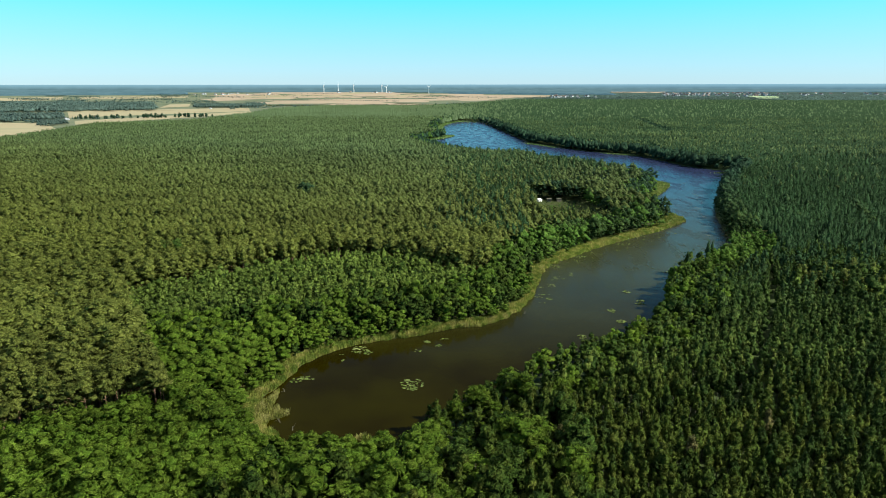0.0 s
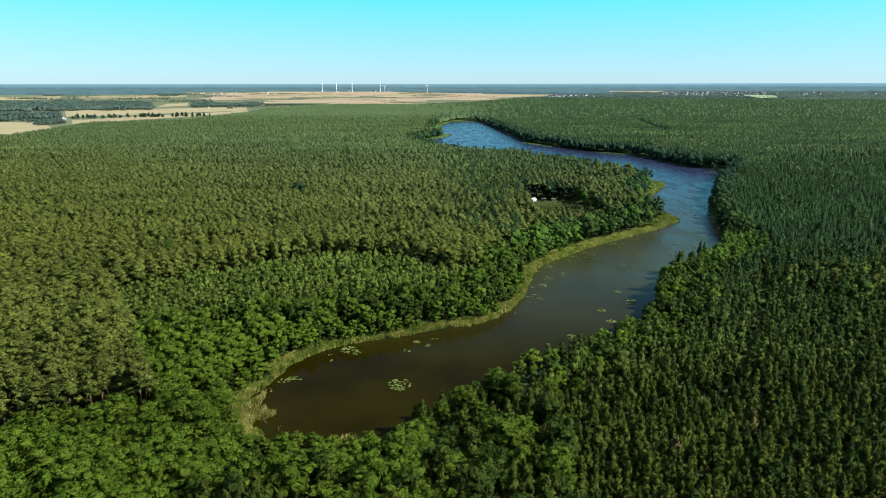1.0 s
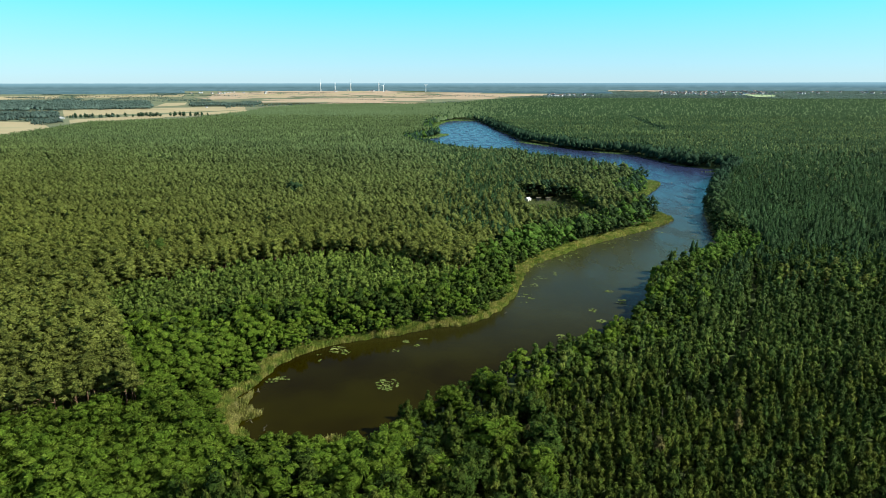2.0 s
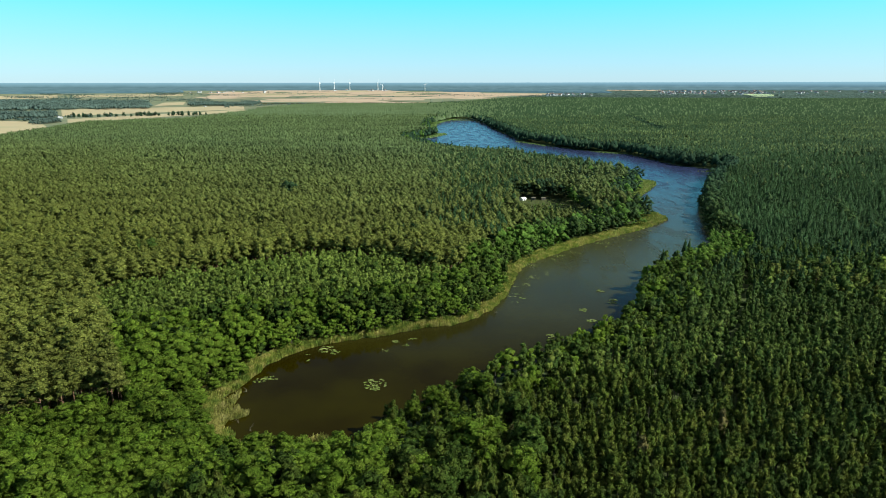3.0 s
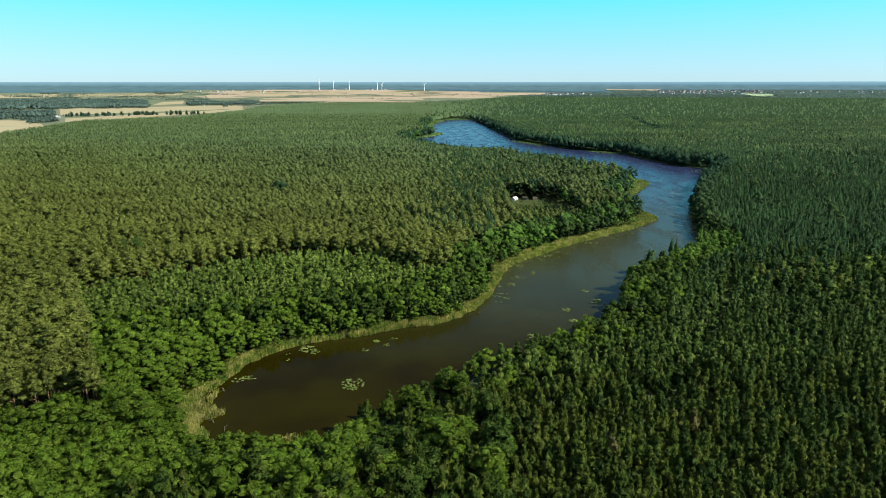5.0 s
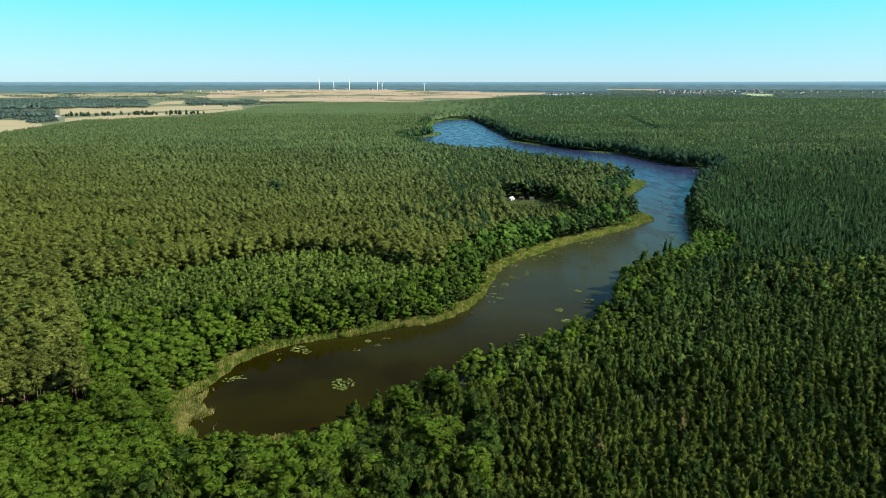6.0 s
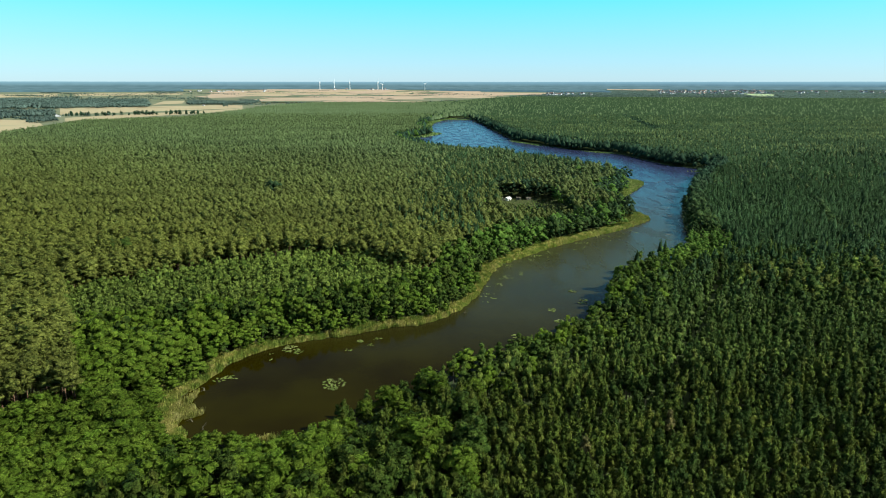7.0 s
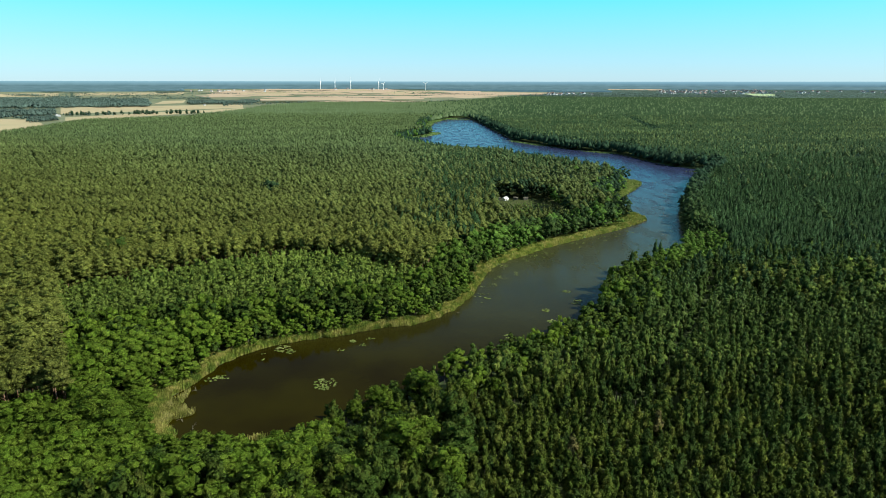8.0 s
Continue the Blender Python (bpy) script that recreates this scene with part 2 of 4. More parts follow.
# ---- lake ----
WEST_BANK = [(-62, 167), (-69, 175), (-76, 184), (-79, 191), (-77, 200), (-72, 217), (-68, 228), (-58, 240), (-44, 248),
             (-25, 255), (-11, 263), (5, 268), (18, 283), (29, 305), (38, 339), (46, 361), (62, 380), (85, 406), (119, 436),
             (146, 459), (176, 495), (172, 525), (172, 571), (190, 607), (226, 676), (222, 705), (195, 733), (170, 775),
             (135, 835), (92, 912), (45, 955), (0, 1010), (-35, 1110), (-52, 1215), (-20, 1290), (4, 1365), (-18, 1400),
             (-22, 1583), (-14, 1742), (27, 1906)]
EAST_BANK = [(80, 1910), (101, 1742), (123, 1451), (137, 1281), (143, 1192), (179, 1115), (204, 1065), (224, 1028),
             (270, 994), (294, 903), (309, 833), (339, 790), (318, 742), (280, 672), (245, 600), (219, 540), (198, 480),
             (182, 425), (161, 386), (136, 362), (107, 326), (93, 292), (87, 275), (79, 263), (65, 249), (47, 235),
             (35, 226), (21, 216), (8, 202), (-7, 191), (-17, 178), (-27, 170), (-38, 168), (-50, 167)]


def smooth_loop(points, steps):
    p = np.array(points, float)
    a, b, c, d = np.roll(p, 1, 0), p, np.roll(p, -1, 0), np.roll(p, -2, 0)
    out = []
    for s in np.arange(steps) / steps:
        out.append(0.5 * (2 * b + (c - a) * s + (2 * a - 5 * b + 4 * c - d) * s ** 2 + (3 * b - a - 3 * c + d) * s ** 3))
    return np.stack(out, 1).reshape(-1, 2)


SHORE = smooth_loop(WEST_BANK + EAST_BANK, 5)
WEST_COUNT = len(WEST_BANK) * 5 - 3


def inside(px, py, loop):
    loop = np.asarray(loop, float)
    hit = np.zeros(len(px), bool)
    for (x0, y0), (x1, y1) in zip(loop, np.roll(loop, -1, 0)):
        if y0 != y1:
            hit ^= ((y0 > py) != (y1 > py)) & (px < (x1 - x0) * (py - y0) / (y1 - y0) + x0)
    return hit


def bank(px, py):
    """Distance from the waterline, positive on land, and whether the west bank is the nearer."""
    best, side = np.full(len(px), 1e9), np.zeros(len(px), bool)
    for i, ((x0, y0), (x1, y1)) in enumerate(zip(SHORE, np.roll(SHORE, -1, 0))):
        dx, dy = x1 - x0, y1 - y0
        s = np.clip(((px - x0) * dx + (py - y0) * dy) / max(dx * dx + dy * dy, 1e-9), 0, 1)
        d = np.hypot(px - x0 - s * dx, py - y0 - s * dy)
        near = d < best
        best = np.where(near, d, best)
        side = np.where(near, i < WEST_COUNT, side)
    return np.where(inside(px, py, SHORE), -best, best), side


def mesh_of(name, verts, faces, materials, index=None, smooth=False, normals=None):
    """A mesh from arrays; faces all have the same number of corners. normals: one for each corner point, for soft foliage."""
    me = bpy.data.meshes.new(name)
    verts, faces = np.asarray(verts, np.float32), np.asarray(faces, np.int32)
    n, k = faces.shape
    me.vertices.add(len(verts))
    me.vertices.foreach_set("co", verts.ravel())
    me.loops.add(n * k)
    me.loops.foreach_set("vertex_index", faces.ravel())
    me.polygons.add(n)
    me.polygons.foreach_set("loop_start", np.arange(n, dtype=np.int32) * k)
    for m in materials:
        me.materials.append(m)
    if index is not None:
        me.polygons.foreach_set("material_index", np.asarray(index, np.int32))
    me.update(calc_edges=True)
    me.polygons.foreach_set("use_smooth", np.full(n, smooth))
    if normals is not None:
        layer = me.attributes.new("custom_normal", "FLOAT_VECTOR", "POINT")
        layer.data.foreach_set("vector", np.asarray(normals, np.float32).ravel())
    return me


def sheet(nx, ny):
    """Quads of a grid of nx by ny corners, row by row."""
    i = (np.arange(ny - 1)[:, None] * nx + np.arange(nx - 1)).ravel()
    return np.stack([i, i + 1, i + nx + 1, i + nx], -1)


def build_ground():
    far = np.array([50, 120, 220] + list(range(340, 4860, 135)))
    xs = np.concatenate([-far[::-1] - 100, np.arange(-100, 365, 5.0), far + 365])
    ys = np.concatenate([-far[::-3], np.arange(0, 150, 25.0), np.arange(150, 500, 4.5), np.arange(500, 1950, 12.0),
                         np.arange(1950, 4850, 65.0)])
    gx, gy = np.meshgrid(xs, ys)
    gx, gy = gx.ravel(), gy.ravel()
    r = np.hypot(gx, gy)
    z = np.zeros(len(gx))
    out = r > FLAT
    t = np.minimum((r[out] - FLAT) / (RIM - FLAT), 0.9995)
    z[out] = HIGH * (1 - r[out] / (FLAT - (RIM - FLAT) * np.log(1 - t)))
    z -= 2.2 * np.clip((r - 1500) / 600, 0, 1)
    close = (gx > -130) & (gx < 400) & (gy > 140) & (gy < 1960)
    d = np.full(len(gx), 60.0)
    d[close] = bank(gx[close], gy[close])[0]
    z += np.clip(d * 0.22, -1.6, 0.6)
    me = mesh_of("ground", np.stack([gx, gy, z], -1), sheet(len(xs), len(ys)), [GROUND], smooth=True)
    tagged(new("ground", me), "brown and green forest floor under the trees", "ground", kind="structure")
    wx, wy = np.meshgrid(np.linspace(-110, 372, 7), np.linspace(150, 1965, 15))
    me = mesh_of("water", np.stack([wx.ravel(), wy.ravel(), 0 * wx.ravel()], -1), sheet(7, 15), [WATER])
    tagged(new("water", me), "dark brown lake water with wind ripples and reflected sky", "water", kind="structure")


build_ground()

# ---- trees ----
rng = np.random.default_rng(7)
RING = np.arange(5) * 2 * math.pi / 5
DOME_V = np.concatenate([np.stack([np.cos(RING), np.sin(RING), 0 * RING - 0.35], -1), [(0.1, 0, 1)]])
DOME_F = np.array([(i, (i + 1) % 5, 5) for i in range(5)])


def twenty_faces():
    """A regular solid of twenty triangles, point up."""
    t = np.arange(5) * 2 * math.pi / 5
    z, r = 1 / math.sqrt(5), 2 / math.sqrt(5)
    up = np.stack([r * np.cos(t), r * np.sin(t), 0 * t + z], -1)
    low = np.stack([r * np.cos(t + math.pi / 5), r * np.sin(t + math.pi / 5), 0 * t - z], -1)
    f = []
    for i in range(5):
        j = (i + 1) % 5
        f += [(0, 1 + i, 1 + j), (1 + i, 6 + i, 1 + j), (1 + j, 6 + i, 6 + j), (6 + i, 11, 6 + j)]
    return np.concatenate([[(0, 0, 1)], up, low, [(0, 0, -1)]]), np.array(f)


ICO_V, ICO_F = twenty_faces()


def unit(v):
    return v / np.maximum(np.linalg.norm(v, axis=-1, keepdims=True), 1e-6)


def join(parts):
    """Joins pieces of (corners, faces, normals)."""
    v, f, m, n = [], [], [], 0
    for pv, pf, pn in parts:
        v.append(pv)
        f.append(pf + n)
        m.append(pn)
        n += len(pv)
    return np.concatenate(v), np.concatenate(f), np.concatenate(m)


def lobe(c, r, sprays, size, heart, rise=0.3, slim=0.4, own=0.6, plain_body=False, up=0.0, core=0.94, top=1.0):
    """One clump of a crown: an uneven rounded body and leaf sprays lying on it, each one small triangle. heart: the crown's
    middle, from which part of the softness of its shading is taken. up: how much the sprays point upwards."""
    c, r, heart = np.array(c, float), np.array(r, float), np.array(heart, float)
    a = rng.uniform(0, 6.3)
    turn = np.array([(math.cos(a), math.sin(a), 0), (-math.sin(a), math.cos(a), 0), (0, 0, 1)])
    solid, faces = (DOME_V, DOME_F) if plain_body else (ICO_V, ICO_F)
    body = (solid * rng.uniform(0.66, 1.18, (len(solid), 1))) @ turn * core
    v = body * np.where(body[:, 2:] > 0, (1, 1, top), 1.0) * r + c

    def soft(p, stray):
        return unit(own * unit((p - c) / r ** 1.4) + (1 - own) * unit(p - heart) + rng.normal(size=p.shape) * stray)

    out = [(v, faces, soft(v, 0.18 if plain_body else 0.34))]
    if sprays:
        d = rng.normal(size=(sprays, 3))
        d[:, 2] += rise
        d = unit(d)
        p = c + d * r * rng.uniform(0.86, 1.24, (sprays, 1))
        face = unit(unit(d / r) + rng.normal(size=(sprays, 3)) * 0.4)
        way = rng.normal(size=(sprays, 3))
        way[:, 2] += up * 3
        b = unit(np.cross(face, way))
        a = unit(np.cross(b, face))
        s = size * rng.uniform(0.6, 1.3, (sprays, 1))
        tri = np.stack([p + a * s, p - 0.6 * a * s + slim * b * s, p - 0.6 * a * s - slim * b * s], 1)
        out.append((tri.reshape(-1, 3), np.arange(3 * sprays).reshape(-1, 3), np.repeat(soft(p, 0.28 if plain_body else 0.42), 3, 0)))
    return join(out)


def rod(a, b, ra, rb, sides):
    a, b = np.array(a, float), np.array(b, float)
    d = unit(b - a)
    u = unit(np.cross(d, (0.3, 0.9, 0.1)))
    w = np.cross(d, u)
    t = np.arange(sides) * 2 * math.pi / sides
    ring = np.cos(t)[:, None] * u + np.sin(t)[:, None] * w
    i, j = np.arange(sides), (np.arange(sides) + 1) % sides
    return (np.concatenate([a + ring * ra, b + ring * rb]), np.concatenate([np.stack([i, j, j + sides], -1), np.stack([i, j + sides, i + sides], -1)]),
            np.concatenate([ring, ring]))


def pine_tree(level):
    """An old Scots pine of 20 m: a bare trunk, and flattened clouds of needles high up."""
    crown, wood = [], [rod((0, 0, -0.4), (0.15, 0, 17.5), (0.24, 0.32, 0.3, 0.3)[level], 0.1, (6, 4, 3, 3)[level])]
    heart = (0, 0, 13.6)
    if level == 3:
        return join([lobe((0.2, 0, 13.6), np.array((2.5, 2.5, 6.6)) * rng.uniform(0.88, 1.12, 3), 1, 1.5, heart, plain_body=True, core=1.05, top=0.85)]), None
    if level == 2:
        for i in range(4):
            a = i * 2.1 + rng.uniform(0, 1)
            w = rng.uniform(0.9, 1.5) if i else 0.2
            c = (w * math.cos(a), w * math.sin(a), rng.uniform(13.2, 16.0) if i else 17.0)
            crown.append(lobe(c, np.array((1.6, 1.6, 2.3)) * rng.uniform(0.8, 1.2, 3), 3, 0.9, heart, 0.6, 0.36, plain_body=True, core=1.12, top=0.62))
        return join(crown), None
    count, sprays, size = ((17, 18, 0.46), (10, 12, 0.7))[level]
    crown.append(lobe((0, 0, 15.2), (1.5, 1.5, 3.2), 0, 0, heart))
    for i in range(count):
        f = i / (count - 1)
        z = 11.9 + 7.3 * f
        w = 2.15 * (1 - 0.85 * f ** 1.8) * rng.uniform(0.7, 1.15)
        a = i * 2.4 + rng.uniform(-0.4, 0.4)
        c = (w * math.cos(a), w * math.sin(a), z + rng.uniform(-0.3, 0.3))
        r = np.array((1.2, 1.2, 0.82)) * rng.uniform(0.75, 1.25) * (1.0, 1.25)[level] * (1.08 - 0.28 * f)
        crown.append(lobe(c, r, sprays, size, heart, 0.6, (0.46, 0.44)[level], 0.45, plain_body=level == 1, core=0.86 if level == 0 else 1.0))
        if level == 0 and i < 8:
            wood.append(rod((0.1, 0, z - 1.2), c, 0.09, 0.03, 3))
    return join(crown), join(wood)


def young_tree(level):
    """A young pine of 13 m: a slim crown of upright tufts down to the lower third."""
    crown, wood = [], [rod((0, 0, -0.4), (0, 0, 12), 0.13, 0.03, (5, 3, 3, 3)[level])]
    heart = (0, 0, 6.0)
    if level == 3:
        return join([lobe((0, 0, 7.2), np.array((1.95, 1.95, 5.8)) * rng.uniform(0.88, 1.12, 3), 1, 1.2, heart, plain_body=True, up=0.5, core=1.05)]), None
    if level == 2:
        return join([lobe((0, 0, 8.4), np.array((1.5, 1.5, 4.3)) * rng.uniform(0.88, 1.14, 3), 9, 1.0, heart, 0.5, 0.3, plain_body=True, up=0.6, core=1.05)]), None
    count, sprays, size = ((9, 14, 0.62), (4, 9, 0.75))[level]
    crown.append(lobe((0, 0, 8.2), (1.1, 1.1, 3.2), 0, 0, heart))
    for i in range(count):
        f = i / (count - 1)
        z = 6.3 + 5.7 * f
        w = 1.2 * (1 - f) ** 0.8 * rng.uniform(0.75, 1.2)
        a = i * 2.4 + rng.uniform(-0.4, 0.4)
        r = np.array((0.9, 0.9, 1.15)) * (1.15 - 0.55 * f) * rng.uniform(0.78, 1.22) * (1.0, 1.35)[level]
        crown.append(lobe((w * math.cos(a), w * math.sin(a), z), r, sprays, size, heart, 0.4, 0.25, up=0.9))
        if level == 0 and i % 3 == 0:
            wood.append(rod((0, 0, z - 0.6), (w * math.cos(a), w * math.sin(a), z), 0.05, 0.02, 3))
    return join(crown), join(wood)


def broad_tree(level):
    """A broad-leaved tree of 14 m: a forked trunk and a lobed crown that reaches low."""
    crown, wood = [], [rod((0, 0, -0.4), (0.2, 0.1, 9.5), 0.26, 0.1, (6, 4, 3, 3)[level])]
    heart = (0, 0, 6.0)
    if level == 3:
        return join([lobe((0, 0, 7.4), np.array((3.1, 3.1, 9.6)) * rng.uniform(0.88, 1.12, 3), 1, 1.7, heart, plain_body=True, core=1.05, top=0.6)]), None
    count, sprays, size = ((24, 22, 0.4), (12, 8, 0.64), (5, 3, 0.95))[level]
    if level < 2:
        crown.append(lobe((0, 0, 7.8), (2.0, 2.0, 3.9), 0, 0, heart))
    for i in range(count):
        f = (i + 0.5) / count
        z = 3.6 + 9.3 * f
        w = (2.55, 2.35, 1.7)[level] * math.sin(math.pi * min(0.3 + 0.64 * f, 1.0)) ** 0.7 * rng.uniform(0.75, 1.15)
        a = i * 2.4 + rng.uniform(-0.4, 0.4)
        c = np.array((w * math.cos(a), w * math.sin(a), z + rng.uniform(-0.4, 0.4)))
        r = np.array(((0.98, 0.98, 1.0), (1.3, 1.3, 1.3), (1.75, 1.75, 2.5))[level]) * rng.uniform(0.75, 1.22)
        crown.append(lobe(c, r, sprays, size, heart, 0.5, (0.5, 0.36, 0.3)[level], (0.42, 0.5, 0.6)[level], plain_body=level == 2, up=0.35, core=0.86 if level == 0 else 0.94, top=1.0 if level < 2 else 0.62))
        if level == 0 and i % 4 == 0:
            wood.append(rod((0.1, 0.05, z * 0.62), c, 0.1, 0.03, 3))
    return join(crown), join(wood)


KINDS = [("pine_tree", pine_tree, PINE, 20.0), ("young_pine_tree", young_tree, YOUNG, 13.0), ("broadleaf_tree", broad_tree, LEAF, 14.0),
         ("alder_tree", broad_tree, ALDER, 14.0), ("sapling_tree", young_tree, SAPLING, 13.0), ("dark_pine_tree", young_tree, SHADED_PINE, 13.0)]
VARIANTS = [[[make(level) for _ in range((7, 6, 6, 4)[level])] for level in range(4)] for _, make, _, _ in KINDS]

YOUNG_STAND = [(-143, 244), (-166, 281), (-139, 308), (-95, 338), (-72, 351), (-33, 344), (-12, 322), (8, 318), (-20, 292),
               (-60, 277), (-100, 262)]
LEAFY_WEST = [(-420, 60), (-250, 110), (-135, 165), (-103, 180), (-119, 207), (-141, 243), (-100, 262), (-60, 277), (-20, 292),
              (8, 318), (28, 360), (60, 395), (60, 60)]
BUSHES = [(106, 322), (124, 345), (150, 372), (178, 418), (190, 446), (207, 440), (203, 402), (186, 368), (150, 340), (128, 318), (112, 308)]
RIDE = [(170, 345), (142, 288), (114, 236), (96, 209), (75, 179)]      # the cleared strip through the young pines
RIDES = [([(150, 302), (177, 284), (215, 278)], 3.2),
         ([(-402.4, 818.5), (-280.4, 725.7), (-167.5, 660.5)], 5.0), ([(-202.9, 559.0), (-160.4, 533.6), (-110.0, 546.0)], 4.0),
         ([(500, 947), (525, 889), (570, 818)], 6.0)]
DARK_ROWS = [([(609, 2318), (512, 1742), (443, 1306)], 7.0), ([(324, 526), (307, 487), (289, 444), (292, 420)], 2.6)]
FOREST_EDGE = ([-0.75, -0.69, -0.62, -0.556, -0.40, -0.309, -0.274, -0.195, -0.04, 0.02, 0.07, 0.13, 0.19, 0.75],
               [1110, 1170, 1330, 1570, 1723, 2196, 2575, 3020, 3020, 3250, 3900, 4350, 4250, 3900])


def line_distance(px, py, line):
    best = np.full(len(px), 1e9)
    for (x0, y0), (x1, y1) in zip(line, line[1:]):
        dx, dy = x1 - x0, y1 - y0
        s = np.clip(((px - x0) * dx + (py - y0) * dy) / (dx * dx + dy * dy), 0, 1)
        best = np.minimum(best, np.hypot(px - x0 - s * dx, py - y0 - s * dy))
    return best


def patches(x, y, size, seed):
    """Soft random blotches of about that size, 0 to 1."""
    out = 0.0
    for i in range(5):
        a = seed * 1.7 + i * 1.3
        out = out + np.sin((x * math.cos(a) + y * math.sin(a)) * 6.28 / size * (0.7 + 0.17 * i) + seed * 3.1 + i)
    return 0.5 + out / 6.5


def reed_width(x, y):
    """How far the reed bed reaches from the west waterline onto land."""
    w = 1.0 + 1.6 * patches(x, y, 60, 4) + 2.0 * patches(x, y, 17, 9) ** 2
    w = np.where((x < -54) & (y < 232), 5.0 + 7.0 * patches(x, y, 24, 2), w)
    w = np.where((x > 30) & (y < 480), 7.0, w)
    w = np.where((y > 640) & (y < 700) & (x > 190), 24.0, w)
    w = np.where((y > 480) & (y < 640), 8.0, w)
    w = np.where(np.hypot(x - 168, y - 500) < 34, 16.0, w)
    return np.where(y > 1180, 22.0, np.where(y > 700, 3.0, w))


def forest(x, y):
    """What grows at each place: kind (-1: nothing) and height."""
    n = len(x)
    d, west = bank(x, y)
    u, v = rng.random(n), rng.normal(size=n)
    kind, h = np.zeros(n, int), 20 + 1.4 * v
    mix = patches(x, y, 70, 1)
    # west side
    kind = np.where(west & (x > -15 + 20 * v) & (y > 385) & (u < 0.3), 1, kind)
    leafy = inside(x, y, LEAFY_WEST) & west
    belt = west & (d < np.where(y > 900, 34, np.where(y > 700, 14, 26))) & (y > 250)
    spit = west & (x > 40) & (y > 400) & (y < 720) & (u < 0.55) & (d < 95)
    kind = np.where(leafy | belt | spit, 2, kind)
    kind = np.where(belt & (y > 410) & (patches(x, y, 22, 5) > 0.4), 3, kind)
    kind = np.where(spit & (patches(x, y, 50, 7) > 0.42), 3, kind)
    h = np.where(leafy, 12.5 + 1.8 * v, h)
    h = np.where((belt | spit) & ~leafy, 14 + 2.2 * v, h)
    h = np.where(west & (d < 14) & (y < 400), np.minimum(np.where(y < 232, 2.6, 5.5) + 0.45 * d, 11) + 1.3 * v, h)
    ys = inside(x, y, YOUNG_STAND)
    kind = np.where(leafy & (y > 225) & (patches(x, y, 26, 3) > np.where(x > -60, 0.42, 0.6)) & (u < 0.75), 3, kind)
    kind = np.where(ys, np.where(u < 0.1, 3, 4), kind)
    dark = (np.hypot(x + 138, y - 550) < 7) | (np.hypot(x + 166, y - 337) < 6)
    kind, h = np.where(dark, 3, kind), np.where(dark, 22 + v, h)
    h = np.where(ys, 13.5 + 1.0 * v, h)
    # east side
    east = ~west
    kind = np.where(east, 1, kind)
    h = np.where(east, np.clip(11.5 + (y - 300) * 0.012, 11.5, 17) + 1.6 * v + 1.6 * (patches(x, y, 33, 8) - 0.5), h)
    # pines in shade colour, more of them towards the right
    kind = np.where(east & (rng.random(n) < np.clip((x - 20) / 200, 0.06, 0.55) * np.clip((390 - y) / 60, 0, 1)), 5, kind)
    old = east & (x < 22) & (y < 182)
    grove = np.hypot(x + 14, y - 156) < 14
    kind = np.where(old & (u < np.where(grove, 0.85, 0.5)), np.where((patches(x, y, 40, 9) > 0.46) | grove, 3, 2), kind)
    h = np.where(old, 14.0 + 2.5 * v, h)
    h = np.where(old, np.minimum(h, 8.5 + 0.3 * d + v), h)
    h = np.where(east & (x < -22) & (y > 138), np.clip(5.2 + 0.1 * (166 - y), 4.5, 9) + 0.8 * v, h)
    kind = np.where(east & (x < -18) & (y > 130), np.where((u < 0.3) & (y < 158), 3, 2), kind)
    mixed = east & (d < 26) & (y < 400) & (x > -10)
    kind = np.where(mixed & (u < 0.5), np.where(u < 0.32, 3, 2), kind)
    h = np.where(mixed, 10.5 + 2.5 * (y > 262) + 1.9 * v, h)
    low = east & (d < 12) & (y < 330) & (x > -22)
    kind = np.where(low & (u < 0.75), np.where(u < 0.4, 3, 2), kind)
    h = np.where(low, 9.5 + 2.5 * (y > 262) + 1.6 * v, h)
    bush = inside(x, y, BUSHES)
    kind, h = np.where(bush, np.where((x < 138) & (u < 0.6), 3, 2), kind), np.where(bush, 8.8 + 1.3 * v, h)
    # dark leaves imitate the shaded side of the east bank's trees
    tall = east & (d < np.where(y > 700, 20, 13 + 6 * patches(x, y, 40, 6))) & (y > 425)
    kind, h = np.where(tall, 3, kind), np.where(tall, np.where(y > 700, 18.5, 16.5) + 2.2 * v, h)
    fringe = east & (d < 6) & (y > 425)
    kind, h = np.where(fringe, 3, kind), np.where(fringe, 9 + 2.0 * v, h)
    spotty = east & (np.hypot((x - 215) / 55, (y - 300) / 32) < 1)
    kind = np.where(spotty & (u < 0.5), np.where(u < 0.18, 3, np.where(u < 0.36, 0, 4)), kind)
    h = np.where(spotty, 12.5 + 2.2 * v, h)
    kind = np.where(east & ~tall & (y > 420) & (mix > 0.8) & (u < 0.3), 3, kind)
    # paler pines mixed in further off, their colour standing in for distance haze
    haze_share = np.clip((y - 520) / 900, 0, 0.55) * (0.5 + patches(x * 0.4, y, 150, 6))
    kind = np.where(east & ~tall & (rng.random(n) < haze_share), 0, kind)
    h = h + np.where(y > 430, 3.2 * (patches(x * 0.33, y, 95, 3) - 0.5) + 2.0 * (patches(x * 0.5, y, 41, 7) - 0.5), 0)
    # openings
    gone = d < np.where(west, np.where(y < 232, 0.42, 0.7) * reed_width(x, y) + 0.4, 0.6)
    along_ride = line_distance(x, y, RIDE)
    ride = east & (along_ride < 3.6)
    # the ride's shadowed line is drawn with pines in shade colour
    kind, h = np.where(ride, 5, kind), np.where(ride, h - 1.5, h)
    gone |= east & (along_ride < 1.1)
